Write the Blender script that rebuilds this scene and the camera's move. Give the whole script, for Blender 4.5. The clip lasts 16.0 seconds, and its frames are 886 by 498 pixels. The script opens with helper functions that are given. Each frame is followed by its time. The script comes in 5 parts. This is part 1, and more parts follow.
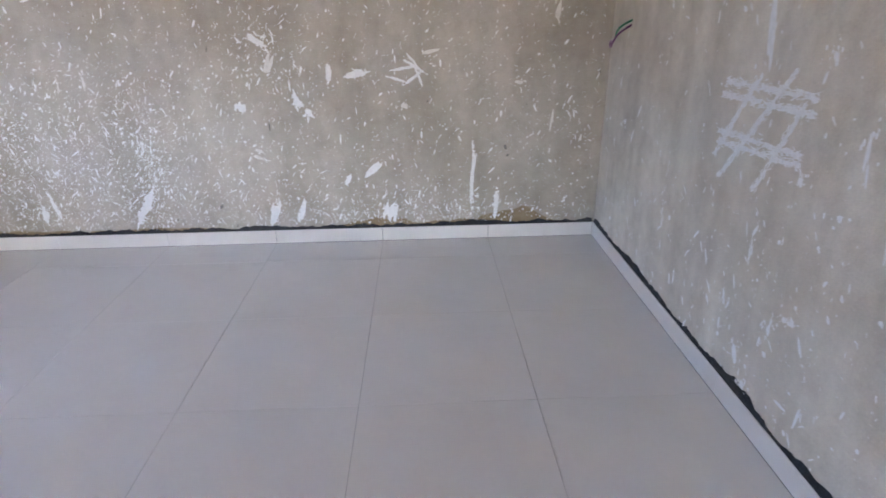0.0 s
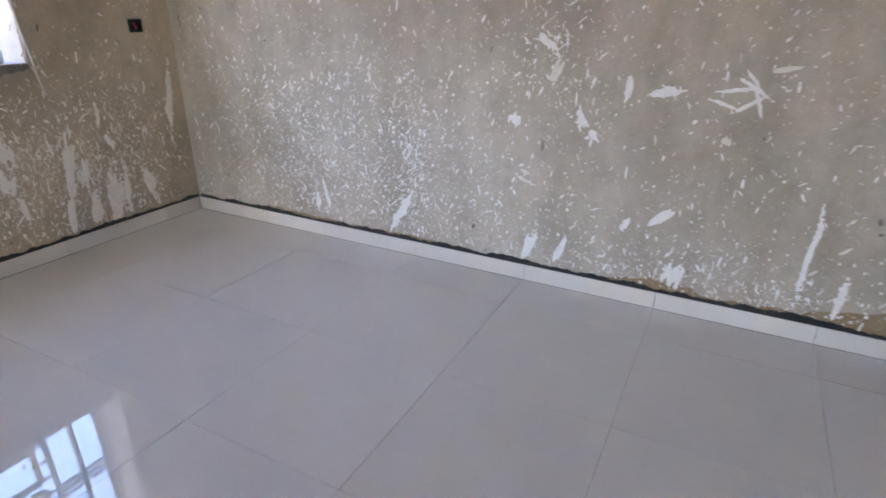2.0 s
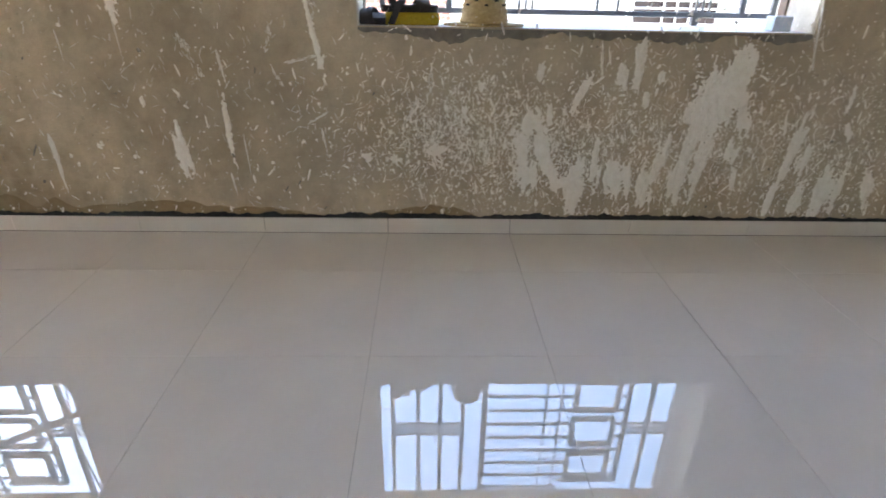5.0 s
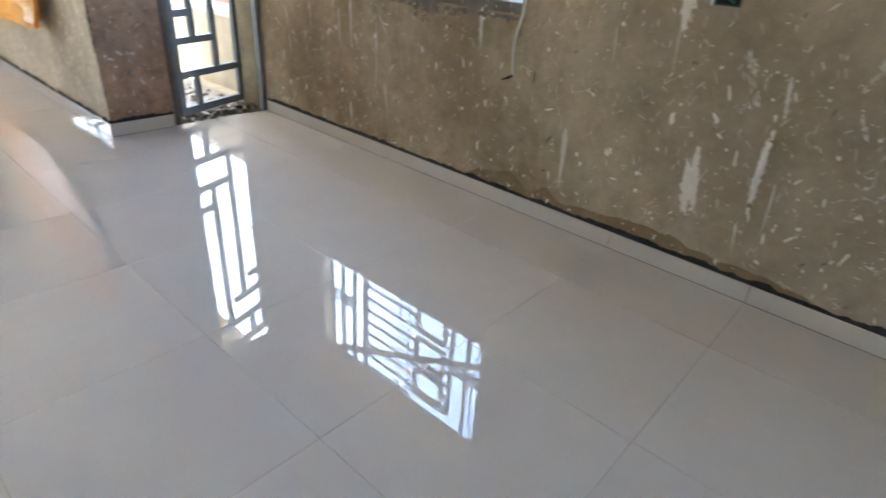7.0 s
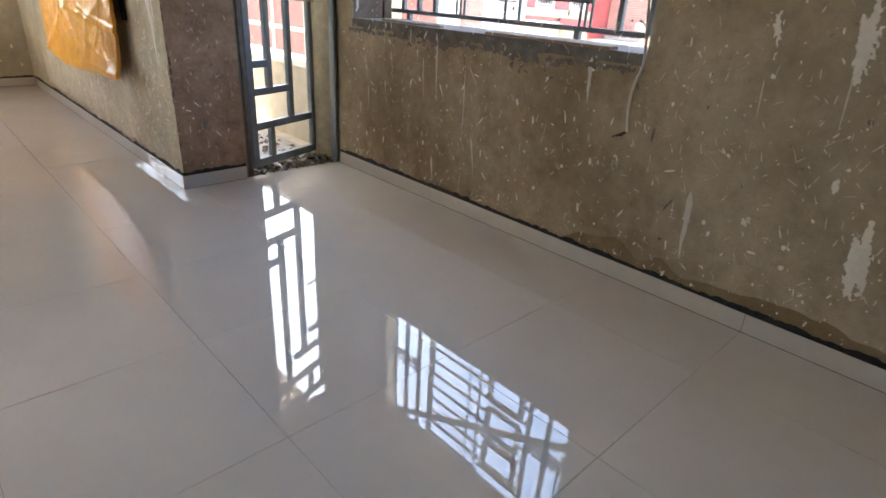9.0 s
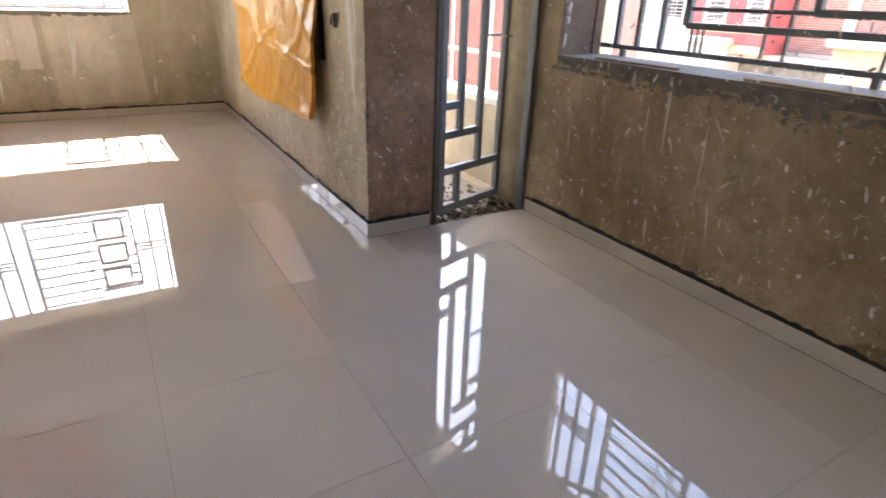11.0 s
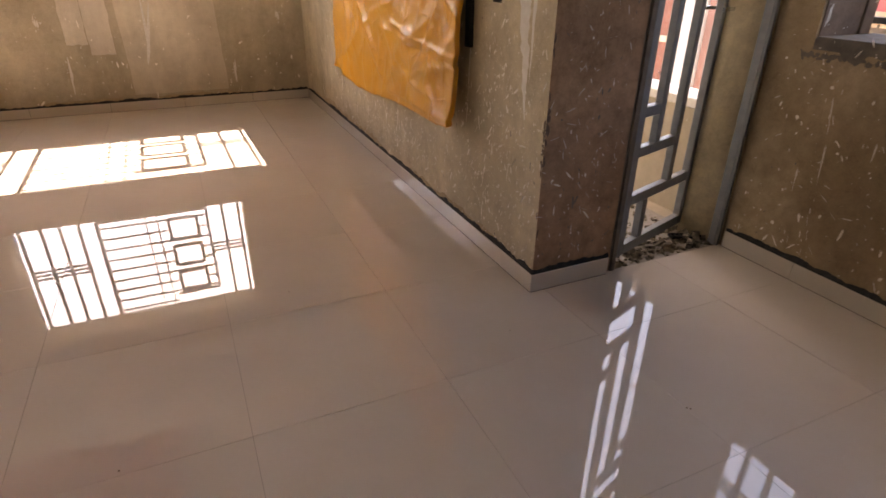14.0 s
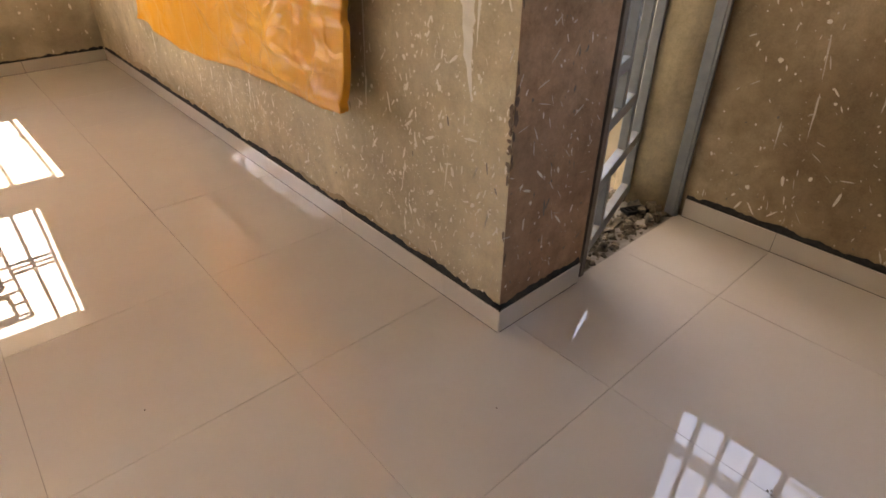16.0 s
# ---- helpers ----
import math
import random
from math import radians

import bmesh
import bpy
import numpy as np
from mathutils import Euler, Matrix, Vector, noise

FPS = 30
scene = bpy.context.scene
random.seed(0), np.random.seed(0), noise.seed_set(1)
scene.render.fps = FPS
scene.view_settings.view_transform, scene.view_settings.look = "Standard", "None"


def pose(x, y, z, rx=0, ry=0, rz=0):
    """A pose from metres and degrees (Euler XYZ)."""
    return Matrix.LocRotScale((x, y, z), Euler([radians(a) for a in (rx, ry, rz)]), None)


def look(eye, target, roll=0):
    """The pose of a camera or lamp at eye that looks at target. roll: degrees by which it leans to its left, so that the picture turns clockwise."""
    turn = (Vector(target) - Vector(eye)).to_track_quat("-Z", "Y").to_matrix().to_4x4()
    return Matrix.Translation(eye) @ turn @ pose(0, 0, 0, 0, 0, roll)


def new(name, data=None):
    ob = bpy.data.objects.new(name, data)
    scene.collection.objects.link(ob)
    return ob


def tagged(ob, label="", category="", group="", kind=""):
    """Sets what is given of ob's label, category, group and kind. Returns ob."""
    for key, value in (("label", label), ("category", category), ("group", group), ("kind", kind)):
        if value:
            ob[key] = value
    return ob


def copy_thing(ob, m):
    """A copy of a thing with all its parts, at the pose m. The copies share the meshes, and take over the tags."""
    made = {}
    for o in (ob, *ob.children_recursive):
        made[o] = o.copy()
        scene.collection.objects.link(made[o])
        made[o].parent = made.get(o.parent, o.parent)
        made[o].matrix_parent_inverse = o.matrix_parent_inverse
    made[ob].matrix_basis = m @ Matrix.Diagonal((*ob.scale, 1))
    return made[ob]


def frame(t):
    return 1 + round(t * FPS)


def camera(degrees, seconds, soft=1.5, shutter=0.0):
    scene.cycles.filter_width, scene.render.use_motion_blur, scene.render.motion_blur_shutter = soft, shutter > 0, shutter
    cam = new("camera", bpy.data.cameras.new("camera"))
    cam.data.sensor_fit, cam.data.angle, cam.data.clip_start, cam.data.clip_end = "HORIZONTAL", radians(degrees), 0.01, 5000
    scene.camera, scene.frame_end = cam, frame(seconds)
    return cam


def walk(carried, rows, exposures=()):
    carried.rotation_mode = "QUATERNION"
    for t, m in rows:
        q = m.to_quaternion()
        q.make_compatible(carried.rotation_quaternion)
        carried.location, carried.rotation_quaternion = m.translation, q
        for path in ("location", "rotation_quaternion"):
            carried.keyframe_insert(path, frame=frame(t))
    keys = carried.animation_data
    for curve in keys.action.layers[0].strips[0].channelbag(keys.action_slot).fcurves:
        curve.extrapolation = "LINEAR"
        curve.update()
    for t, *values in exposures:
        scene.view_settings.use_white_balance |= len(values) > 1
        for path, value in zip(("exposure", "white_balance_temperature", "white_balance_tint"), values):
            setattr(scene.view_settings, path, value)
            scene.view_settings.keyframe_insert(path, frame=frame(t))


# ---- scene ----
cam = camera(76.7, 16.0, soft=1.6, shutter=0.3)
PATH = [
    (0, (-0.967, -2.969, 1.209), (-0.9, -1.133, 0.42), -0.8),
    (0.5, (-0.934, -2.83, 1.147), (-1.072, -0.986, 0.384), 0.2),
    (1, (-0.895, -2.63, 1.171), (-1.309, -0.812, 0.449), 2.6),
    (1.5, (-0.905, -2.488, 1.195), (-1.576, -0.774, 0.413), 1.9),
    (2, (-1.031, -2.332, 1.202), (-1.874, -0.701, 0.409), 0.4),
    (2.5, (-1.16, -2.251, 1.2), (-2.251, -0.773, 0.407), -0.3),
    (3, (-1.242, -2.195, 1.183), (-2.597, -0.968, 0.372), 1.6),
    (3.5, (-1.327, -2.226, 1.175), (-2.98, -1.436, 0.373), 2.3),
    (4, (-1.354, -2.279, 1.152), (-3.145, -1.899, 0.347), 1.5),
    (4.2, (-1.371, -2.304, 1.126), (-3.179, -2.018, 0.32), 1.3),
    (6.3, (-1.697, -2.803, 1.162), (-3.367, -3.336, 0.198), 2.1),
    (6.6, (-1.754, -2.869, 1.164), (-3.316, -3.698, 0.23), 2.7),
    (7, (-1.784, -2.958, 1.164), (-3.126, -4.088, 0.205), 4.4),
    (7.5, (-1.779, -3.098, 1.157), (-2.966, -4.394, 0.203), 3.0),
    (7.8, (-1.784, -3.202, 1.136), (-3.045, -4.478, 0.254), 2.2),
    (8, (-1.779, -3.256, 1.173), (-3.077, -4.487, 0.281), 2.0),
    (8.2, (-1.783, -3.269, 1.124), (-3.128, -4.478, 0.27), 3.7),
    (10.3, (-1.973, -3.716, 1.185), (-3.054, -5.159, 0.319), 2.6),
    (10.5, (-1.94, -3.8, 1.2), (-2.995, -5.259, 0.33), 2.7),
    (11, (-1.837, -3.951, 1.212), (-2.771, -5.52, 0.396), 2.0),
    (11.5, (-1.785, -4.069, 1.208), (-2.438, -5.777, 0.396), 2.7),
    (12, (-1.789, -4.243, 1.194), (-2.266, -6.018, 0.405), 1.3),
    (12.5, (-1.814, -4.401, 1.184), (-2.278, -6.148, 0.329), 1.8),
    (13, (-1.825, -4.594, 1.171), (-2.476, -6.272, 0.299), 4.1),
    (13.5, (-1.796, -4.809, 1.187), (-2.564, -6.442, 0.324), 1.3),
    (14, (-1.793, -4.979, 1.177), (-2.54, -6.6, 0.273), 0.6),
    (14.5, (-1.876, -5.215, 1.168), (-2.595, -6.827, 0.226), -0.3),
    (15, (-1.947, -5.403, 1.139), (-2.798, -6.9, 0.121), 2.0),
    (15.5, (-1.968, -5.599, 1.136), (-3.012, -6.91, 0.043), -1.7),
    (16, (-1.965, -5.763, 1.13), (-3.075, -7.013, 0.032), 0.2),
]
EXPOSURES = [(0, 4.8, 6255, 18), (2.5, 4.6, 6305, 17), (4, 4.59, 6961, 13), (6.5, 4.56, 6473, 7), (7.5, 4.06, 6353, 5), (8, 3.93, 6484, 6), (10.5, 3.77, 7165, 14), (11, 3.7, 7201, 15), (12, 3.04, 8213, 20), (13, 2.85, 8334, 21), (14, 3.05, 9361, 27), (14.5, 3.07, 9705, 25), (15.5, 3.39, 9939, 24), (16, 3.72, 9599, 21)]
walk(cam, [(t, look(eye, target, roll)) for t, eye, target, roll in PATH],
     exposures=EXPOSURES)

# ---- light: high southern sun, clear bright sky ----
world = bpy.data.worlds.new("sky")
scene.world = world
world.use_nodes = True
wn = world.node_tree.nodes
sky = wn.new("ShaderNodeTexSky")
sky.sky_type = "NISHITA"
sky.sun_disc = False
sky.sun_elevation = radians(43.6)
sky.sun_rotation = radians(180)
sky.dust_density = 1.0
wn["Background"].inputs[1].default_value = 0.12
world.node_tree.links.new(sky.outputs[0], wn["Background"].inputs[0])
sun = new("sun", bpy.data.lights.new("sun", "SUN"))
sun.data.energy = 5.0
sun.data.angle = radians(0.5)
sun.data.color = (1.0, 0.988, 0.978)
sun.matrix_world = look((0, 0, 0), (-0.02, math.cos(radians(43.6)), -math.sin(radians(43.6))))

# ---- materials ----


def mat(name):
    m = bpy.data.materials.new(name)
    m.use_nodes = True
    return m, m.node_tree.nodes, m.node_tree.links, m.node_tree.nodes["Principled BSDF"]


def noise_node(n, l, scale, detail=4.0, rough=0.55, coord="Object", stretch=None):
    tc = n.new("ShaderNodeTexCoord")
    t = n.new("ShaderNodeTexNoise")
    t.inputs["Scale"].default_value = scale
    t.inputs["Detail"].default_value = detail
    t.inputs["Roughness"].default_value = rough
    if stretch:
        mp = n.new("ShaderNodeMapping")
        mp.inputs["Scale"].default_value = stretch
        l.new(tc.outputs[coord], mp.inputs[0])
        l.new(mp.outputs[0], t.inputs["Vector"])
    else:
        l.new(tc.outputs[coord], t.inputs["Vector"])
    return t.outputs["Fac"]


def ramp(n, l, fac, stops):
    r = n.new("ShaderNodeValToRGB")
    e = r.color_ramp.elements
    e[0].position, e[0].color = stops[0][0], (*stops[0][1], 1)
    e[1].position, e[1].color = stops[-1][0], (*stops[-1][1], 1)
    for p, c in stops[1:-1]:
        e.new(p).color = (*c, 1)
    l.new(fac, r.inputs[0])
    return r.outputs[0]


def mix(n, l, fac, a, b, mode="MIX"):
    x = n.new("ShaderNodeMix")
    x.data_type, x.blend_type = "RGBA", mode
    for v, s in ((fac, x.inputs[0]), (a, x.inputs[6]), (b, x.inputs[7])):
        if isinstance(v, float):
            s.default_value = v
        elif isinstance(v, tuple):
            s.default_value = (*v, 1)
        else:
            l.new(v, s)
    return x.outputs[2]


def bump(n, l, b, height, strength, dist=0.01):
    x = n.new("ShaderNodeBump")
    x.inputs["Strength"].default_value = strength
    x.inputs["Distance"].default_value = dist
    l.new(height, x.inputs["Height"])
    l.new(x.outputs[0], b.inputs["Normal"])


def plaster(name, light, dark, spots=0.5, rough=0.85, mottle=0.5, dusty=None):
    """Bare cement plaster: trowel clouds, vertical runs, grain and tiny lime specks. dusty: a y range over which it
    pales, for lime dust and for light put into the colour.
    """
    m, n, l, b = mat(name)
    cloud = ramp(n, l, noise_node(n, l, 1.3, 5, 0.6), [(0.38, tuple(0.88 * q for q in dark)), (0.62, light)])
    runs = ramp(n, l, noise_node(n, l, 5.0, 4, 0.6, stretch=(1, 1, 0.18)), [(0.3, (0.72, 0.7, 0.66)), (0.68, (1.08, 1.08, 1.08))])
    c = mix(n, l, 0.6, cloud, runs, "MULTIPLY")
    c = mix(n, l, 0.2 + mottle, c, ramp(n, l, noise_node(n, l, 7.0, 8, 0.72), [(0.3, (0.66, 0.63, 0.59)), (0.5, (0.98, 0.98, 0.98)), (0.7, (1.16, 1.16, 1.15))]), "MULTIPLY")
    c = mix(n, l, mottle, c, ramp(n, l, noise_node(n, l, 22.0, 10, 0.8), [(0.34, (0.66, 0.63, 0.60)), (0.5, (1.0, 1.0, 1.0)), (0.64, (1.22, 1.22, 1.22))]), "MULTIPLY")
    grain = noise_node(n, l, 160.0, 3, 0.7)
    c = mix(n, l, 0.35, c, ramp(n, l, grain, [(0.3, (0.7, 0.68, 0.66)), (0.7, (1.1, 1.1, 1.1))]), "MULTIPLY")
    v = n.new("ShaderNodeTexVoronoi")
    v.inputs["Scale"].default_value = 42.0
    tc = n.new("ShaderNodeTexCoord")
    l.new(tc.outputs["Object"], v.inputs["Vector"])
    dot = ramp(n, l, v.outputs["Distance"], [(0.05, (1, 1, 1)), (0.12, (0, 0, 0))])
    area = ramp(n, l, noise_node(n, l, 4.0, 3, 0.6), [(0.45, (0, 0, 0)), (0.65, (spots, spots, spots))])
    msk = mix(n, l, 1.0, dot, area, "MULTIPLY")
    c = mix(n, l, msk, c, (0.62, 0.61, 0.58))
    # paler grey towards +y: part lime dust, part bounce light put into the colour
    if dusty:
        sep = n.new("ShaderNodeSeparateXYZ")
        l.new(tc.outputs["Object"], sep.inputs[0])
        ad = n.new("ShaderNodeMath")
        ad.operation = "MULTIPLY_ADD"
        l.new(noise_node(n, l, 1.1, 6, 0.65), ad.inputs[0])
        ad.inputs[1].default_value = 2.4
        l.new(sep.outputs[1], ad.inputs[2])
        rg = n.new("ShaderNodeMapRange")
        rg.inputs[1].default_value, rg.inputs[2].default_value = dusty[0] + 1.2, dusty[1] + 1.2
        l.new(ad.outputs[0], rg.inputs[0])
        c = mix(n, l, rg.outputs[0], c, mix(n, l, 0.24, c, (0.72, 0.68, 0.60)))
    l.new(c, b.inputs["Base Color"])
    b.inputs["Roughness"].default_value = rough
    b.inputs["Specular IOR Level"].default_value = 0.25
    bump(n, l, b, noise_node(n, l, 60.0, 6, 0.7), 0.35, 0.006)
    return m


def simple(name, a, c, scale=20.0, rough=0.6, metal=0.0, bumps=0.15, dist=0.003, spec=0.5, per_object=0.0):
    m, n, l, b = mat(name)
    col = ramp(n, l, noise_node(n, l, scale, 5, 0.6), [(0.32, a), (0.68, c)])
    if per_object:
        oi = n.new("ShaderNodeObjectInfo")
        k = ramp(n, l, oi.outputs["Random"], [(0.0, (1 - per_object,) * 3), (1.0, (1 + per_object,) * 3)])
        col = mix(n, l, 1.0, col, k, "MULTIPLY")
    l.new(col, b.inputs["Base Color"])
    b.inputs["Roughness"].default_value = rough
    b.inputs["Metallic"].default_value = metal
    b.inputs["Specular IOR Level"].default_value = spec
    if bumps:
        bump(n, l, b, noise_node(n, l, scale * 4, 4, 0.6), bumps, dist)
    return m


def porcelain(name, a, c, rough=0.0, ior=1.85):
    """Polished porcelain tile: cream body, faint cloud, dusty film in the gloss."""
    m, n, l, b = mat(name)
    col = ramp(n, l, noise_node(n, l, 3.0, 6, 0.65), [(0.3, a), (0.7, c)])
    oi = n.new("ShaderNodeObjectInfo")
    k = ramp(n, l, oi.outputs["Random"], [(0.0, (0.992, 0.991, 0.99)), (1.0, (1.006, 1.006, 1.006))])
    l.new(mix(n, l, 1.0, col, k, "MULTIPLY"), b.inputs["Base Color"])
    r = n.new("ShaderNodeMapRange")
    r.inputs[3].default_value, r.inputs[4].default_value = rough, rough + 0.004
    l.new(noise_node(n, l, 5.0, 6, 0.7), r.inputs[0])
    l.new(r.outputs[0], b.inputs["Roughness"])
    b.inputs["IOR"].default_value = ior
    return m


M_B = plaster("grey cement plaster", (0.545, 0.498, 0.43), (0.49, 0.44, 0.37), mottle=0.2)
M_A = plaster("pale grey cement plaster", (0.73, 0.68, 0.59), (0.66, 0.605, 0.51), 0.4, mottle=0.2)
# west wall pales northwards over this y range, light painted in with lime dust
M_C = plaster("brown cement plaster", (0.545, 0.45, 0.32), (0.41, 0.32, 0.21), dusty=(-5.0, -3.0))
M_D = plaster("tan cement plaster", (0.735, 0.66, 0.505), (0.615, 0.545, 0.405), 0.4, mottle=0.35)
# south wall plaster, a tone darker than the balcony wall's
M_S = plaster("darker tan plaster", (0.635, 0.57, 0.44), (0.545, 0.48, 0.36), 0.4, mottle=0.25)
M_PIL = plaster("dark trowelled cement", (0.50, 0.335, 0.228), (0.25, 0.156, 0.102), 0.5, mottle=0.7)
M_CEIL = plaster("whitewashed ceiling plaster", (0.78, 0.75, 0.70), (0.68, 0.645, 0.59), 0.1)
M_TILE = porcelain("polished cream porcelain", (0.655, 0.62, 0.575), (0.70, 0.665, 0.62))
M_SKIRT = porcelain("polished cream skirting tile", (0.68, 0.645, 0.60), (0.73, 0.695, 0.65), 0.012, 1.45)
M_GROUT = simple("grey joint mortar", (0.29, 0.272, 0.25), (0.40, 0.378, 0.348), 60, 0.9)
M_JOINT = simple("dark skirting joint and gap shade", (0.05, 0.045, 0.04), (0.11, 0.10, 0.09), 50, 0.9)
M_BLACK = simple("black adhesive mortar", (0.012, 0.013, 0.015), (0.035, 0.036, 0.04), 40, 0.8, bumps=0.6, dist=0.01)
M_LIME = simple("white lime spatter", (0.76, 0.76, 0.755), (0.88, 0.88, 0.875), 70, 0.9, bumps=0.4)
M_CREAM = simple("cream lime splash", (0.86, 0.82, 0.755), (0.95, 0.92, 0.87), 40, 0.9, bumps=0.9, dist=0.006)
M_SMEAR = simple("thin grey lime smear", (0.66, 0.635, 0.59), (0.80, 0.775, 0.735), 60, 0.9)
M_DAMP = simple("brown damp stain", (0.23, 0.165, 0.09), (0.31, 0.24, 0.145), 14, 0.85)
M_DARKCEM = simple("dark wet cement", (0.13, 0.12, 0.11), (0.24, 0.22, 0.195), 18, 0.8)
M_CHIP = simple("raw dark mortar", (0.12, 0.088, 0.068), (0.21, 0.155, 0.12), 60, 0.95, bumps=0.6)
M_STEEL = simple("grey painted steel", (0.15, 0.168, 0.185), (0.19, 0.21, 0.225), 30, 0.45, bumps=0.08)
M_PLATE = simple("white sill paint", (0.66, 0.66, 0.66), (0.78, 0.78, 0.78), 12, 0.6)
M_WOOD = simple("raw brown wood", (0.30, 0.20, 0.115), (0.42, 0.30, 0.18), 18, 0.7)
M_BOXG = simple("green plastic", (0.01, 0.06, 0.04), (0.015, 0.09, 0.06), 30, 0.4)
M_BOXK = simple("flat black for parts and hole shade", (0.008, 0.008, 0.008), (0.015, 0.015, 0.015), 30, 0.9)

# ---- geometry helpers ----


def box(bm, lo, hi, m=None, bev=0.0):
    x0, y0, z0 = lo
    x1, y1, z1 = hi
    vs = [bm.verts.new(p) for p in ((x0, y0, z0), (x1, y0, z0), (x1, y1, z0), (x0, y1, z0), (x0, y0, z1), (x1, y0, z1), (x1, y1, z1), (x0, y1, z1))]
    fs = [bm.faces.new([vs[i] for i in f]) for f in ((0, 3, 2, 1), (4, 5, 6, 7), (0, 1, 5, 4), (1, 2, 6, 5), (2, 3, 7, 6), (3, 0, 4, 7))]
    if bev:
        es = list({e for f in fs for e in f.edges})
        bmesh.ops.bevel(bm, geom=es, offset=bev, segments=1, affect="EDGES")
    elif m:
        bmesh.ops.transform(bm, matrix=m, verts=vs)
    return fs


def mesh_of(bm, name, material):
    me = bpy.data.meshes.new(name)
    bmesh.ops.recalc_face_normals(bm, faces=bm.faces[:])
    bm.to_mesh(me)
    bm.free()
    for mm in material if isinstance(material, (list, tuple)) else [material]:
        me.materials.append(mm)
    return me


def part(name, bm, material, parent=None, label=""):
    ob = new(name, mesh_of(bm, name, material))
    if parent:
        ob.parent = parent
    if label:
        tagged(ob, label)
    return ob


def empty(name, m=None):
    ob = new(name)
    if m is not None:
        ob.matrix_world = m
    return ob


def wall(name, face, out, a0, a1, z0, z1, thick, holes, material, label):
    """A wall whose inner face stands at `face`; out(a, d, z) turns length, depth and height into a place."""
    bm = bmesh.new()
    xs = sorted({a0, a1, *[v for h in holes for v in h[:2]]})
    zs = sorted({z0, z1, *[v for h in holes for v in h[2:]]})

    def solid(i, j):
        if not (0 <= i < len(xs) - 1 and 0 <= j < len(zs) - 1):
            return False
        x, z = (xs[i] + xs[i + 1]) / 2, (zs[j] + zs[j + 1]) / 2
        return not any(h[0] < x < h[1] and h[2] < z < h[3] for h in holes)

    def q(*ps):
        bm.faces.new([bm.verts.new(out(*p)) for p in ps])

    for i in range(len(xs) - 1):
        for j in range(len(zs) - 1):
            if not solid(i, j):
                continue
            u0, u1, w0, w1 = xs[i], xs[i + 1], zs[j], zs[j + 1]
            q((u0, 0, w0), (u1, 0, w0), (u1, 0, w1), (u0, 0, w1))
            q((u0, thick, w0), (u1, thick, w0), (u1, thick, w1), (u0, thick, w1))
            for di, dj, e in ((-1, 0, ((u0, w0), (u0, w1))), (1, 0, ((u1, w0), (u1, w1))), (0, -1, ((u0, w0), (u1, w0))), (0, 1, ((u0, w1), (u1, w1)))):
                if not solid(i + di, j + dj):
                    (p, r), (s, t) = e
                    q((p, 0, r), (s, 0, t), (s, thick, t), (p, thick, r))
    bmesh.ops.remove_doubles(bm, verts=bm.verts[:], dist=1e-5)
    ob = part(name, bm, material)
    return tagged(ob, label, "wall", kind="structure")


# ---- the room: planes of the skirting faces ----
XC, YB, XA, XD, YP, YE = -4.0, 0.0, 0.0, -2.93, -6.6, -10.67
S, HS, HC = 0.6, 0.075, 2.9
SILL, HEAD, HEADC = 0.95, 2.10, 2.15
B_ = 0.012
XEAST, YSTEP = 3.2, -2.4
C1, C2 = (-2.76, -0.79), (-6.445, -4.465)
E1, E2 = (-2.15, -0.10), (0.47, 2.52)

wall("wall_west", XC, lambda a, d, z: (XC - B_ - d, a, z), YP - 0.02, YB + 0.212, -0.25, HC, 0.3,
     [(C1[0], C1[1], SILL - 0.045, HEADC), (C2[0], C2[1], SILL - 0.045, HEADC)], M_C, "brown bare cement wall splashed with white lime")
wall("wall_north", YB, lambda a, d, z: (a, YB + B_ + d, z), XC - B_ + 0.001, XA + B_ - 0.001, -0.25, HC, 0.2, [], M_B,
     "grey bare cement wall spattered with white lime")
wall("wall_east", XA, lambda a, d, z: (XA + B_ + d, a, z), YSTEP, YB + 0.212, -0.25, HC, 0.2, [], M_A,
     "pale grey cement wall with chalk lines")
wall("wall_step", YSTEP, lambda a, d, z: (a, YSTEP + d, z), XA + B_ + 0.2, XEAST, -0.25, HC, 0.2, [], M_D, "plain cement wall")
wall("wall_far_east", XEAST, lambda a, d, z: (XEAST + d, a, z), YE - 0.2, YSTEP + 0.2, -0.25, HC, 0.2, [], M_D, "plain cement wall")
wall("wall_south", YE, lambda a, d, z: (a, YE - B_ - d, z), XD - B_ - 0.2, XEAST, -0.25, HC, 0.3,
     [(E1[0], E1[1], SILL + 0.04, 2.2), (E2[0], E2[1], SILL + 0.04, 2.2)], M_S, "tan cement wall with patched plaster below windows")
wall("wall_balcony", XD, lambda a, d, z: (XD - B_ - d, a, z), YE - B_, YP - 0.3, -0.25, HC, 0.2, [], M_D,
     "tan bare cement wall with lime drips")
# the door wall: a pier with a darker brown north face, and a lintel over the door
bm = bmesh.new()
for f in box(bm, (-3.33, YP - 0.3, -0.25), (XD - B_, YP - B_, HC)):
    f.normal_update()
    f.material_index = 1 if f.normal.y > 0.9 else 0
tagged(part("wall_pier", bm, [M_D, M_PIL]), "trowelled cement pier with a darker brown north face beside the balcony door", "wall", kind="structure")
bm = bmesh.new()
box(bm, (XC - B_ + 0.001, YP - 0.2, HEAD), (-3.331, YP - 0.021, HC))
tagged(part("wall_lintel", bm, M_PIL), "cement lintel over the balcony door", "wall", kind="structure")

bm = bmesh.new()
box(bm, (XC - 0.25, YE - 0.25, HC), (XEAST + 0.2, YB + 0.25, HC + 0.15))
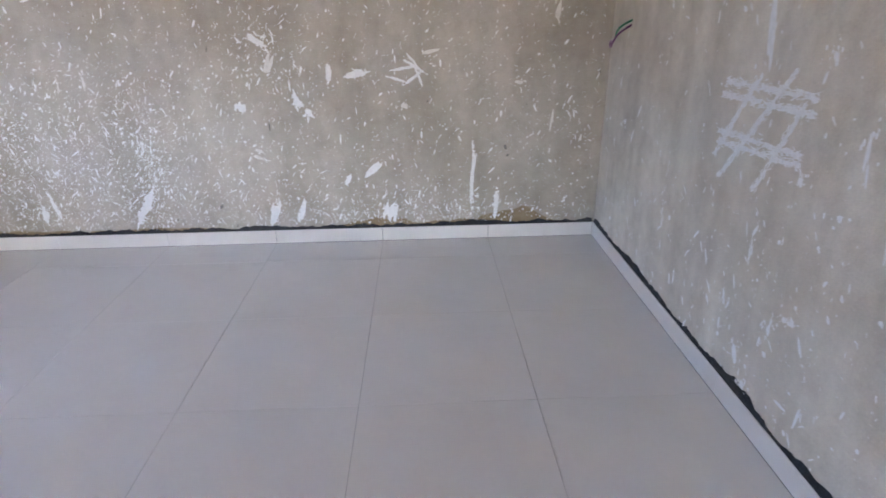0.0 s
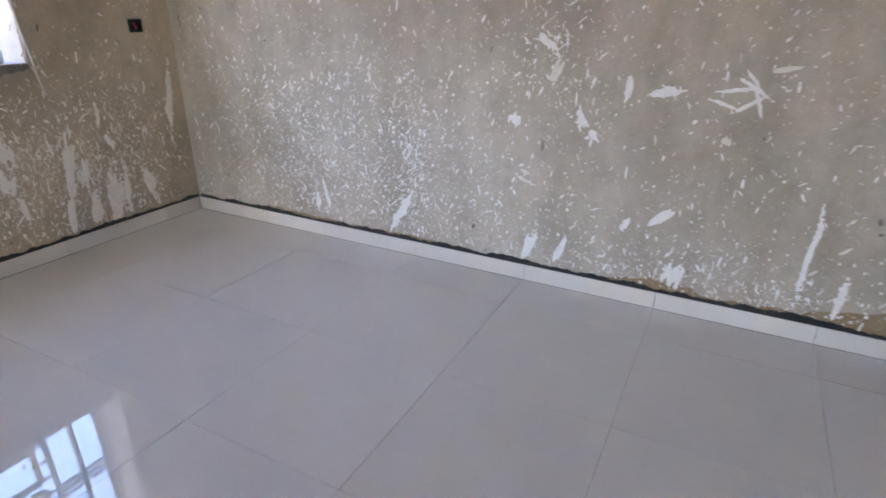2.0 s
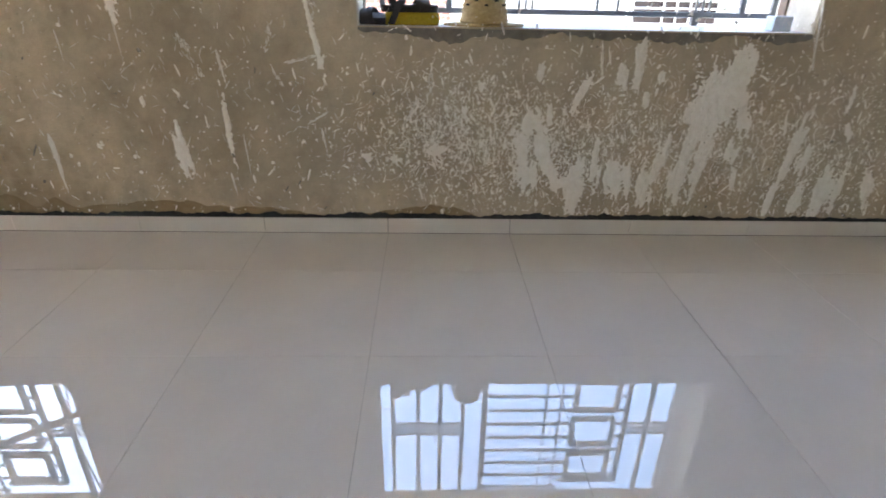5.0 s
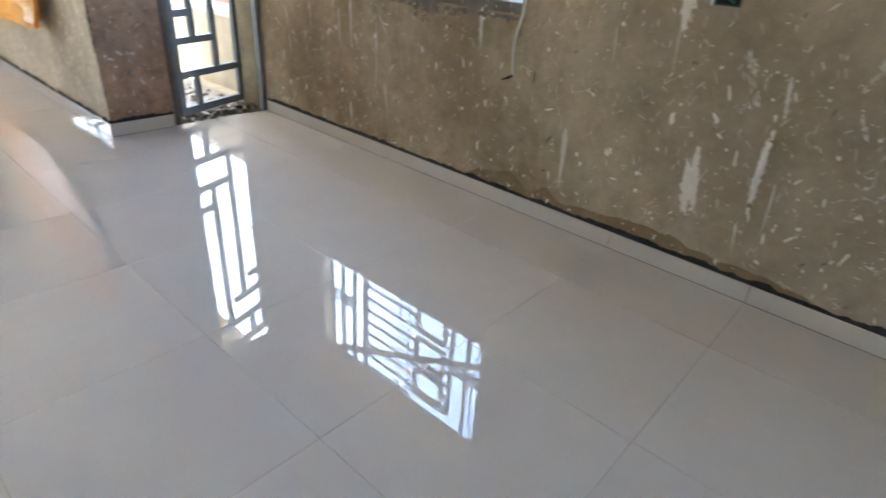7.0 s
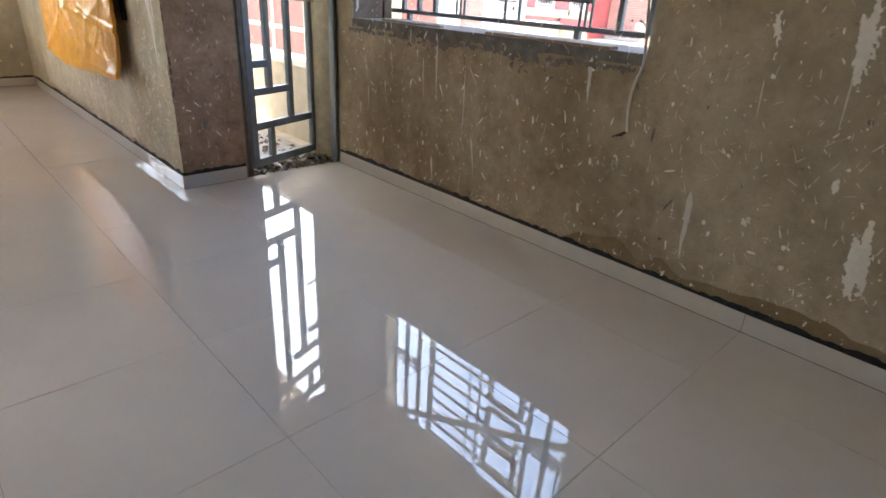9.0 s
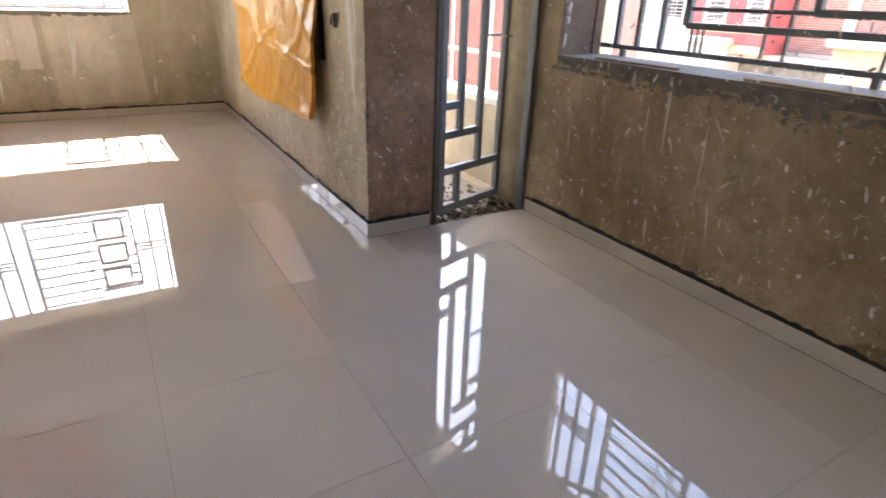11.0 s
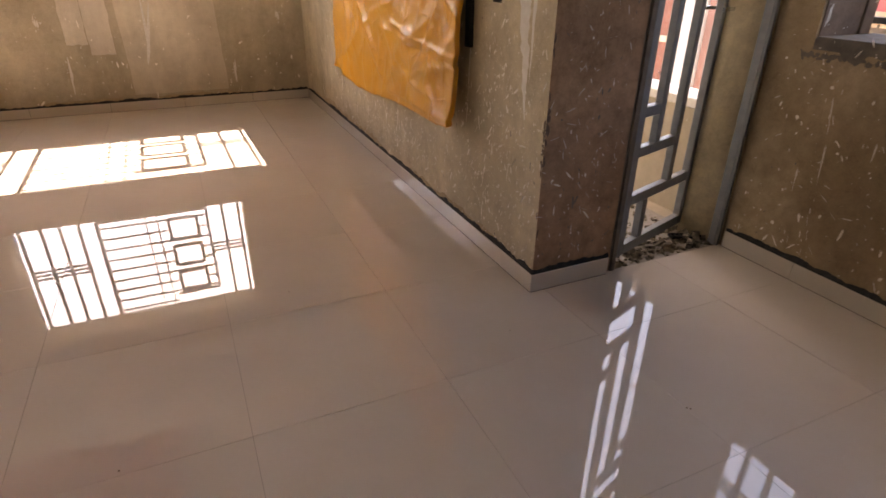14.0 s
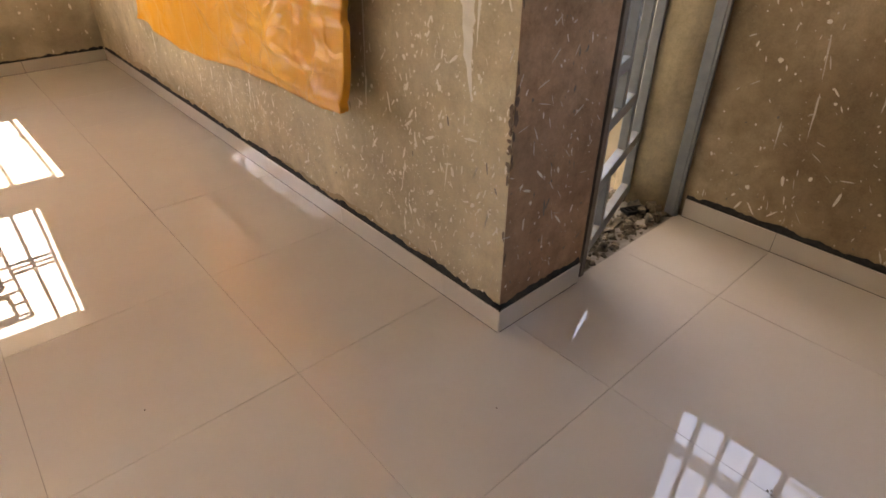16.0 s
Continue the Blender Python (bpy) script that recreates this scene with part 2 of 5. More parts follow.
box(bm, (XD, YE + 0.001, HC - 0.32), (XEAST - 0.001, YE + 0.22, HC - 0.001))
tagged(part("ceiling", bm, M_CEIL), "whitewashed plaster ceiling with an edge beam", "ceiling", kind="structure")

# ---- outside ground ----
bm = bmesh.new()
box(bm, (-600, -600, -4.0), (600, 600, -3.4))
M_GROUND = simple("dusty ground", (0.18, 0.155, 0.12), (0.25, 0.22, 0.175), 2, 0.95)
tagged(part("ground", bm, M_GROUND), "dusty pale earth", "ground", kind="structure")

# ---- floor: polished tiles on a mortar bed ----
bm = bmesh.new()
box(bm, (XC - B_, YE - B_, -0.25), (XEAST, YB + B_, -0.0075))
floor = tagged(part("floor", bm, M_GROUT), "polished cream porcelain tiled floor with thin joints", "floor", kind="structure")


def tile_mesh(w, d, name="tile", t=0.01):
    """A tile with its corner at the origin, 2 mm joints all round and a fine arris."""
    bm = bmesh.new()
    j, e = 0.0007, 0.0006
    box(bm, (j, j, -t), (w - j, d - j, -e))
    top = max(bm.faces, key=lambda f: f.calc_center_median().z)
    r = bmesh.ops.inset_region(bm, faces=[top], thickness=e)
    for v in top.verts:
        v.co.z = 0.0
    return mesh_of(bm, name, M_TILE)


Y0 = -0.85
cols = [XC] + [-S * k for k in range(6, -6, -1)] + [XEAST]
rows = [YB] + [Y0 - S * k for k in range(0, 17)] + [YE]
rows.insert(1, Y0 + S)
shared = {}
rng = random.Random(5)
for i in range(len(cols) - 1):
    for j in range(len(rows) - 1):
        x0, x1, y1, y0 = cols[i], cols[i + 1], rows[j], rows[j + 1]
        xm, ym = (x0 + x1) / 2, (y0 + y1) / 2
        if x1 - x0 < 0.01 or y1 - y0 < 0.01 or (xm > XA and ym > YSTEP + 0.1):
            continue
        if xm < XD and ym < YP - 0.05:
            continue
        if x0 < XD < x1 and ym < YP:
            x0 = XD
        if y0 < YP < y1 and xm < XD:
            y0 = YP - 0.02
        if x0 < XA < x1 and ym > YSTEP:
            x1 = XA
        key = (round(x1 - x0, 3), round(y1 - y0, 3))
        if key not in shared:
            shared[key] = tile_mesh(*key)
        t = new("tile", shared[key])
        t.location = (x0, y0, -0.004 + rng.uniform(-0.0001, 0.0001))
        t.rotation_euler = (rng.gauss(0, 0.00025), rng.gauss(0, 0.00025), 0)
        t.parent = floor

# ---- skirting tiles with black adhesive squeezed out above them ----


def skirting(name, a0, a1, cuts, out, seed, ragged=0.012, first=0.0):
    """Tiles from a0 to a1 along a wall, cut at the given places."""
    sk = tagged(empty(name), "cream porcelain skirting tiles under black adhesive", "skirting", kind="structure")
    edges = [a0] + sorted(c for c in cuts if a0 + 0.02 < c < a1 - 0.02) + [a1]
    for e0, e1 in zip(edges, edges[1:]):
        bm = bmesh.new()
        vs = {}
        for a in (e0 + 0.0012, e1 - 0.0012):
            for d, z in ((0.0, -0.0035), (0.0, HS - 0.0015), (-0.0015, HS), (-0.0039, HS), (-0.0039, -0.0035)):
                vs[a, d, z] = bm.verts.new(out(a, -d, z))
        k = list(vs.values())
        n = 5
        for q in range(n):
            bm.faces.new([k[q], k[(q + 1) % n], k[n + (q + 1) % n], k[n + q]])
        bm.faces.new(k[:n])
        bm.faces.new(k[n:][::-1])
        part("skirting_tile", bm, M_SKIRT, sk)
    bm = bmesh.new()
    # lower strip paints the shadow gap at the floor; the other backs the joints
    for d0, d1, z0, z1 in ((-0.0007, 0.006, -0.0046, -0.0018), (0.004, 0.0085, -0.0018, HS - 0.004)):
        lo, hi = out(a0 + 0.002, d0, z0), out(a1 - 0.002, d1, z1)
        box(bm, [min(q) for q in zip(lo, hi)], [max(q) for q in zip(lo, hi)])
    part("joint", bm, M_JOINT, sk, "dark joint mortar and painted shadow gap at the floor")
    r = random.Random(seed)
    bm = bmesh.new()
    n = int((a1 - a0) / 0.012)
    low, top, mid = [], [], []
    h = 0.017
    for q in range(n + 1):
        a = a0 + (a1 - a0) * q / n
        h += r.uniform(-0.006, 0.006) + (0.017 + first * 0.008 * noise.noise((a * 3, seed, 0)) - h) * 0.25
        hh = max(0.004, h + ragged * max(0, noise.noise((a * 2.3, seed + 4, 0))))
        low.append(bm.verts.new(out(a, 0.0035, HS - 0.002)))
        mid.append(bm.verts.new(out(a, 0.004 + 0.002 * r.random(), HS + 0.4 * hh)))
        top.append(bm.verts.new(out(a, B_ - 0.001, HS + hh)))
    for q in range(n):
        bm.faces.new([low[q], low[q + 1], mid[q + 1], mid[q]])
        bm.faces.new([mid[q], mid[q + 1], top[q + 1], top[q]])
    part("adhesive", bm, M_BLACK, sk, "ragged black adhesive bead")
    return sk


ycuts = [Y0 + S] + [Y0 - S * k for k in range(0, 18)]
xcuts = [-S * k for k in range(-6, 7)]
o_north = lambda a, d, z: (a, YB + d, z)
o_east = lambda a, d, z: (XA + d, a, z)
o_west = lambda a, d, z: (XC - d, a, z)
o_balc = lambda a, d, z: (XD - d, a, z)
o_south = lambda a, d, z: (a, YE - d, z)
o_pier = lambda a, d, z: (a, YP - d, z)
skirting("baseboard_north", XC + 0.001, XA - 0.001, xcuts, o_north, 1)
skirting("baseboard_east", YSTEP, YB, ycuts, o_east, 2, 0.028, 1.0)
skirting("baseboard_west", YP, YB, ycuts, o_west, 3, 0.016)
skirting("baseboard_balcony", YE, YP, ycuts, o_balc, 4)
skirting("baseboard_south", XD + 0.001, XEAST, xcuts, o_south, 5)
skirting("baseboard_pier", -3.318, XD - 0.001, [], o_pier, 6, 0.075, 1.0)

# ---- marks on the walls ----


def blob(vs, fs, put, a, z, ln, wd, tilt, r, lift, n=12, ragged=0.3, taper=0.0):
    """An uneven flat splash of given length and width, leaning by tilt degrees."""
    ca, sa = math.cos(radians(tilt)), math.sin(radians(tilt))
    base = len(vs)
    for k in range(n):
        w = 2 * math.pi * k / n
        rad = 1 + r.uniform(-ragged, ragged)
        p, q = math.sin(w) * wd / 2 * rad, math.cos(w) * ln / 2 * (1 + r.uniform(-ragged, ragged) * 0.4)
        p *= 1 - taper * (0.5 + q / ln)
        vs.append(put(a + p * ca + q * sa, lift, z - p * sa + q * ca))
    fs.append(tuple(range(base, base + n)))


def stuff(name, vs, fs, material, label, category):
    me = bpy.data.meshes.new(name)
    me.from_pydata(vs, [], fs)
    me.materials.append(material)
    return tagged(new(name, me), label, category, kind="stuff")


def flat_on(out):
    return lambda a, lift, z: out(a, B_ - lift, z)


def spatter(out, n, a0, a1, z0, z1, size, clusters, material, seed, label, lean=0):
    """Flung drops of lime: a thin even scatter and denser clouds (a, z, spread along, spread up, share)."""
    r = random.Random(seed)
    vs, fs = [], []
    put = flat_on(out)
    for i in range(n):
        u = r.random()
        for a, z, da, dz, share in clusters:
            u -= share
            if u < 0:
                a, z = r.gauss(a, da), r.gauss(z, dz)
                break
        else:
            a, z = r.uniform(a0, a1), z0 + (z1 - z0) * r.random() ** 1.25
        if not (a0 < a < a1 and z0 < z < z1):
            continue
        s = size * min(4.5, r.lognormvariate(0, 0.7))
        e = 1 + 3.4 * r.random() ** 2
        blob(vs, fs, put, a, z, s * e, s / e ** 0.35, lean + r.gauss(0, 28), r, 0.0010 + 0.000006 * (i % 350), n=7 if s > size else 5, ragged=0.35)
    return stuff("lime_spatter", vs, fs, material, label, "spatter")


def splashes(out, marks, material, seed, label, frayed=0.6, name="lime_splash"):
    """Larger splashes and drips, each a frayed body with loose drops about it."""
    r = random.Random(seed)
    vs, fs = [], []
    put = flat_on(out)
    tick = iter(range(10 ** 6))
    up = lambda: 0.0033 + 0.0000035 * next(tick)
    for i, (a, z, ln, wd, tilt) in enumerate(marks):
        strands = max(2, int(wd / 0.013))
        for k in range(strands):
            off = (k + 0.5) / strands - 0.5
            l2 = ln * r.uniform(0.45, 1.0) * (1 - 0.7 * abs(off))
            zz = z + r.uniform(-0.5, 0.5) * (ln - l2)
            blob(vs, fs, put, a + off * wd * 0.9, zz, l2, wd / strands * r.uniform(1.3, 2.6), tilt + r.gauss(0, 4), r, up(), n=16, ragged=0.5 * frayed, taper=0.5)
        for k in range(int(6 + 14 * frayed + 40 * wd)):
            s = r.uniform(0.003, 0.010)
            blob(vs, fs, put, a + r.gauss(0, wd * 0.8 + 0.01), z + r.gauss(0, ln * 0.45), s * r.uniform(1, 2.5), s, tilt + r.gauss(0, 20), r, up(), n=6)
    return stuff(name, vs, fs, material, label, "splash")


def drips(out, marks, material, seed, label, name="lime_drip", tail=1):
    """Long runs: a blunt head, an uneven body and a pointed tail; (a, z, length, width, tilt) each."""
    r = random.Random(seed)
    vs, fs = [], []
    put = flat_on(out)
    for i, (a, z, ln, wd, tilt) in enumerate(marks):
        ca, sa = math.cos(radians(tilt)), math.sin(radians(tilt))
        n = max(6, int(ln / 0.016))
        base = len(vs)
        for k in range(n + 1):
            f = k / n
            w = wd / 2 * min(1, 5 * f + 0.15) * (1 - f ** 1.6 * 0.94) * (1 + 0.45 * noise.noise((i * 7.1, f * ln * 30, seed)))
            c = 0.12 * wd * noise.noise((i * 3.3, f * ln * 9, seed + 2)) + 0.01 * noise.noise((i, f * ln * 3, seed + 5))
            q = (0.5 - f) * ln * tail
            for s in (-1, 1):
                p = c + s * w * r.uniform(0.8, 1.15)
                vs.append(put(a + p * ca + q * sa, 0.0012 + 0.00003 * i, z - p * sa + q * ca))
        fs += [(base + 2 * k, base + 2 * k + 1, base + 2 * k + 3, base + 2 * k + 2) for k in range(n)]
        for k in range(int(3 + 160 * wd)):
            s = r.uniform(0.002, 0.006)
            blob(vs, fs, put, a + r.gauss(0, wd * 0.7 + 0.008), z + r.gauss(0, ln * 0.4), s * r.uniform(1, 2.5), s, tilt + r.gauss(0, 20), r, 0.0025 + 0.00001 * k, n=6)
    return stuff(name, vs, fs, material, label, "drip")


def scratches(out, n, clusters, material, seed, label, spread=70):
    """Tangled fine strokes left by a brush: (a, z, spread along, spread up) clouds."""
    r = random.Random(seed)
    vs, fs = [], []
    put = flat_on(out)
    for i in range(n):
        a, z, da, dz = clusters[i % len(clusters)]
        blob(vs, fs, put, r.gauss(a, da), max(0.12, min(1.2, r.gauss(z, dz))), r.uniform(0.012, 0.05), r.uniform(0.0015, 0.0045), r.gauss(0, spread), r, 0.0012 + 0.000004 * (i % 400), n=6, ragged=0.45)
    return stuff("brush_scratches", vs, fs, material, label, "scratch")


def lime_crust(out, daubs, step, material, seed, label, thick=0.008):
    """Thick lime thrown on a wall: raised, frayed masses; (a, z, length, width, tilt, density) each."""
    cells, vs, fs, ids = set(), [], [], {}
    field = {}
    put = flat_on(out)

    def value(i, j):
        if (i, j) in field:
            return field[i, j]
        a, z = i * step, j * step
        best = -1.0
        for n, (da, dz, ln, wd, tilt, dense) in enumerate(daubs):
            x, y = a - da, z - dz
            if abs(x) + abs(y) > 0.75 * (ln + wd):
                continue
            ca, sa = math.cos(radians(tilt)), math.sin(radians(tilt))
            p, q = x * ca - y * sa, x * sa + y * ca
            d = math.hypot(2 * p / wd, 2 * q / ln)
            if d > 1.7:
                continue
            f = dense - d + 0.62 * noise.noise((p * 48 + n * 9, q * 11, seed)) + 0.42 * noise.noise((p * 95, q * 60 + n * 5, seed + 3)) + 0.22 * noise.noise((a * 210, z * 170, seed))
            best = max(best, f)
        field[i, j] = best
        return best

    def corner(i, j):
        if (i, j) not in ids:
            f = max(0.0, value(i, j))
            a, z = i * step, j * step
            lump = 0.5 + 0.5 * noise.noise((a * 40, z * 30, seed + 8)) + 0.35 * noise.noise((a * 130, z * 110, seed + 9))
            ids[i, j] = len(vs)
            vs.append(put(a, 0.0009 + min(1.0, f) ** 0.6 * thick * max(0.1, lump), z))
        return ids[i, j]

    for da, dz, ln, wd, tilt, dense in daubs:
        h = 0.75 * max(ln, wd)
        w = h * abs(math.sin(radians(tilt))) + 0.85 * wd
        for i in range(int((da - w) / step), int((da + w) / step) + 1):
            for j in range(int(max(0.098, dz - h) / step), int((dz + h) / step) + 1):
                if (i, j) not in cells and value(i, j) + value(i + 1, j) + value(i, j + 1) + value(i + 1, j + 1) > 0.1:
                    cells.add((i, j))
                    fs.append((corner(i, j), corner(i + 1, j), corner(i + 1, j + 1), corner(i, j + 1)))
    ob = stuff("lime_daub", vs, fs, material, label, "splash")
    for f in ob.data.polygons:
        f.use_smooth = True
    return ob


spatter(o_north, 8500, XC + 0.02, XA - 0.02, 0.1, 1.9, 0.0033,
        [(-2.42, 0.45, 0.07, 0.2, 0.10), (-3.05, 0.55, 0.3, 0.25, 0.16), (-2.45, 0.75, 0.35, 0.2, 0.08), (-1.75, 1.0, 0.12, 0.12, 0.04), (-2.6, 0.3, 0.7, 0.13, 0.12), (-1.0, 0.17, 0.4, 0.06, 0.08)],
        M_LIME, 11, "white lime drops flung over the grey wall", 14)
spatter(o_north, 10000, XC + 0.02, XA - 0.02, 0.1, 1.9, 0.0022, [(-2.8, 0.45, 0.5, 0.22, 0.35), (-2.4, 0.17, 0.9, 0.05, 0.12)], M_LIME, 14, "fine white lime specks on the grey wall")
# flat dark specks scattered over the walls and the pier
spatter(o_north, 160, XC + 0.02, XA - 0.02, 0.1, 1.6, 0.0042, [], M_DARKCEM, 15, "small dark specks on the grey plaster")
spatter(o_west, 200, YP + 0.03, YB - 0.02, 0.1, 1.3, 0.0038, [], M_DARKCEM, 16, "small dark specks on the brown plaster")
spatter(o_balc, 160, YE + 0.05, YP - 0.02, 0.1, 1.4, 0.0036, [], M_DARKCEM, 17, "small dark specks on the tan plaster")
spatter(o_pier, 160, -3.3, XD - 0.02, 0.12, 1.9, 0.004, [], M_DARKCEM, 18, "small dark specks on the pier")
scratches(o_west, 900, [(-2.35, 0.5, 0.22, 0.12), (-2.2, 0.42, 0.25, 0.1), (-2.5, 0.55, 0.2, 0.15), (-1.5, 0.5, 0.5, 0.2)], M_CREAM, 34, "tangled lime brush scratches on the brown wall")
scratches(o_west, 500, [(-3.4, 0.6, 0.5, 0.25), (-5.2, 0.5, 0.8, 0.25)], M_SMEAR, 35, "faint lime brush scratches on the brown wall", 40)
lime_crust(o_north, [
    (-1.76, 1.08, 0.28, 0.14, -58, 0.35), (-1.6, 0.77, 0.12, 0.08, -35, 0.6), (-1.55, 0.72, 0.08, 0.07, -41, 0.65), (-1.29, 0.91, 0.138, 0.047, -102, 0.85), (-1.43, 0.9, 0.138, 0.035, 5, 0.85), (-1.22, 0.42, 0.161, 0.046, 44, 0.85), (-1.37, 0.36, 0.092, 0.032, 21, 0.85),
    (-0.69, 0.35, 0.448, 0.03, 2, 0.85), (-0.56, 0.2, 0.218, 0.035, 4, 0.85), (-1.15, 0.16, 0.138, 0.081, 12, 0.85), (-1.79, 0.17, 0.149, 0.054, 18, 0.85), (-1.64, 0.18, 0.149, 0.035, 22, 0.85), (-2.49, 0.22, 0.276, 0.049, 28, 0.85), (-2.97, 0.25, 0.184, 0.027, -12, 0.85),
    (-3.03, 0.2, 0.115, 0.041, 10, 0.85), (-1.89, 0.75, 0.057, 0.068, 9, 0.85), (-0.99, 0.94, 0.16, 0.016, -60, 0.9), (-1.05, 0.93, 0.14, 0.018, -100, 0.9), (-1.02, 0.87, 0.17, 0.018, -125, 0.9), (-0.97, 0.89, 0.12, 0.014, -20, 0.9), (-1.08, 0.88, 0.1, 0.014, -75, 0.9),
    (-1.0, 0.97, 0.1, 0.012, -40, 0.9)],
    0.0032, M_LIME, 12, "white lime splashes on the grey wall", 0.003)
splashes(o_north, [(-0.27, 1.18, 0.14, 0.02, 8), (-0.27, 0.66, 0.14, 0.014, 6), (-0.11, 0.57, 0.07, 0.012, 7), (-2.65, 0.88, 0.12, 0.012, -6), (-2.78, 0.88, 0.1, 0.01, -2), (-1.83, 0.50, 0.12, 0.02, 113), (-1.72, 0.98, 0.14, 0.03, 20), (-0.9, 1.02, 0.12, 0.02, 80), (-1.05, 0.75, 0.04, 0.03, 30), (-0.45, 0.85, 0.06, 0.02, -70)],
         M_SMEAR, 13, "thin grey lime streaks on the wall", 0.3)
spatter(o_east, 1300, YSTEP + 0.05, YB - 0.03, 0.1, 1.9, 0.0044, [(-1.5, 0.4, 0.3, 0.25, 0.2)], M_LIME, 21, "white lime drops on the pale wall", 12)
splashes(o_east, [(-1.35, 1.16, 0.26, 0.035, 8), (-1.63, 1.09, 0.05, 0.016, 7), (-1.80, 0.90, 0.11, 0.009, 2), (-0.31, 0.70, 0.03, 0.02, 18), (-1.47, 0.53, 0.11, 0.010, 14), (-1.63, 0.36, 0.07, 0.013, 11), (-1.71, 0.42, 0.03, 0.022, -6), (-1.50, 0.19, 0.09, 0.026, 14), (-1.61, 0.79, 0.04, 0.02, 7), (-1.38, 0.34, 0.09, 0.008, 20), (-1.57, 0.12, 0.04, 0.018, 21), (-0.85, 0.4, 0.09, 0.006, 14)],
         M_LIME, 22, "white lime drips on the pale wall", 0.35)


def chalk(out, strokes, material, seed, label, dabs=680):
    """Rubbed chalk strokes of many short broken dabs."""
    r = random.Random(seed)
    vs, fs = [], []
    put = flat_on(out)
    for a, z, ln, wd, tilt in strokes:
        ca, sa = math.cos(radians(tilt)), math.sin(radians(tilt))
        for k in range(int(ln * dabs)):
            q, p = r.uniform(-0.5, 0.5) * ln, r.gauss(0, 0.3) * wd
            blob(vs, fs, put, a + q * sa + p * ca, z + q * ca - p * sa, r.uniform(0.012, 0.035), r.uniform(0.002, 0.006), tilt + r.gauss(0, 14), r, 0.0015 + 0.000006 * (len(fs) % 900), n=6, ragged=0.5)
    return stuff("chalk_mark", vs, fs, material, label, "chalk mark")


chalk(o_east, [(-1.38, 0.99, 0.44, 0.022, 91), (-1.38, 0.95, 0.45, 0.02, 91), (-1.38, 0.84, 0.42, 0.018, 92), (-1.38, 0.81, 0.42, 0.018, 93), (-1.25, 0.88, 0.31, 0.017, -33), (-1.36, 0.87, 0.46, 0.018, -38), (-1.49, 0.84, 0.31, 0.018, -28)],
      M_LIME, 23, "crossed white chalk lines rubbed on the wall")
spatter(o_west, 12500, YP + 0.03, YB - 0.02, 0.1, 1.9, 0.0038,
        [(-2.2, 0.47, 0.32, 0.17, 0.30), (-1.2, 0.45, 0.5, 0.22, 0.29), (-0.4, 0.45, 0.2, 0.28, 0.11)], M_CREAM, 31, "cream lime drops flung over the brown wall")
lime_crust(o_west, [
    (-2.00, 0.53, 0.15, 0.055, 0, 1.0), (-2.02, 0.42, 0.2, 0.075, -4, 0.95), (-1.93, 0.45, 0.25, 0.06, -12, 1.05), (-1.875, 0.32, 0.2, 0.055, -25, 1.1), (-1.81, 0.265, 0.12, 0.05, 62, 1.05),
    (-1.98, 0.29, 0.16, 0.17, 0, 0.75), (-1.905, 0.575, 0.11, 0.028, -3, 0.95), (-1.75, 0.235, 0.28, 0.095, 3, 1.05), (-1.67, 0.37, 0.24, 0.04, 3, 1.0), (-1.64, 0.30, 0.13, 0.022, 5, 0.9),
    (-1.56, 0.29, 0.18, 0.115, -5, 1.0), (-1.50, 0.28, 0.19, 0.035, -4, 0.95), (-1.43, 0.26, 0.2, 0.06, 6, 0.95), (-1.365, 0.36, 0.27, 0.06, 12, 1.0), (-1.40, 0.2, 0.16, 0.09, 0, 0.6),
    (-1.25, 0.32, 0.38, 0.085, 6, 1.0), (-1.16, 0.38, 0.36, 0.07, 8, 1.0), (-1.18, 0.63, 0.32, 0.17, 6, 1.1), (-1.10, 0.68, 0.26, 0.12, 0, 0.95), (-1.06, 0.79, 0.26, 0.12, 4, 0.95),
    (-1.01, 0.60, 0.36, 0.11, 0, 0.55), (-1.03, 0.42, 0.17, 0.12, 8, 0.6), (-0.98, 0.30, 0.3, 0.10, 0, 0.35), (-0.735, 0.42, 0.34, 0.055, 8, 1.05), (-0.665, 0.38, 0.2, 0.055, 6, 0.85), (-0.78, 0.19, 0.2, 0.045, 9, 0.95),
    (-0.645, 0.20, 0.2, 0.06, 10, 0.95), (-0.53, 0.215, 0.27, 0.095, 3, 1.05), (-0.455, 0.23, 0.29, 0.045, 4, 0.95), (-0.31, 0.245, 0.19, 0.075, -16, 1.0), (-0.085, 0.69, 0.40, 0.045, 8, 1.0),
    (-1.53, 0.82, 0.25, 0.045, 2, 1.0), (-1.60, 0.76, 0.15, 0.085, -8, 0.65), (-1.775, 0.68, 0.18, 0.035, 22, 1.0), (-1.96, 0.78, 0.09, 0.03, 4, 1.0), (-1.70, 0.83, 0.2, 0.014, -8, 0.8), (-1.47, 0.66, 0.09, 0.04, -6, 0.9),
    (-1.42, 0.76, 0.06, 0.04, 10, 0.9), (-0.53, 0.68, 0.13, 0.03, 4, 0.95), (-0.50, 0.53, 0.10, 0.03, -30, 0.95), (-0.80, 0.54, 0.16, 0.018, -8, 0.8), (-2.42, 0.42, 0.13, 0.19, 0, 0.45), (-2.62, 0.37, 0.04, 0.07, 0, 0.8)],
    0.0036, M_CREAM, 32, "thick cream lime daubs thrown at the brown wall")
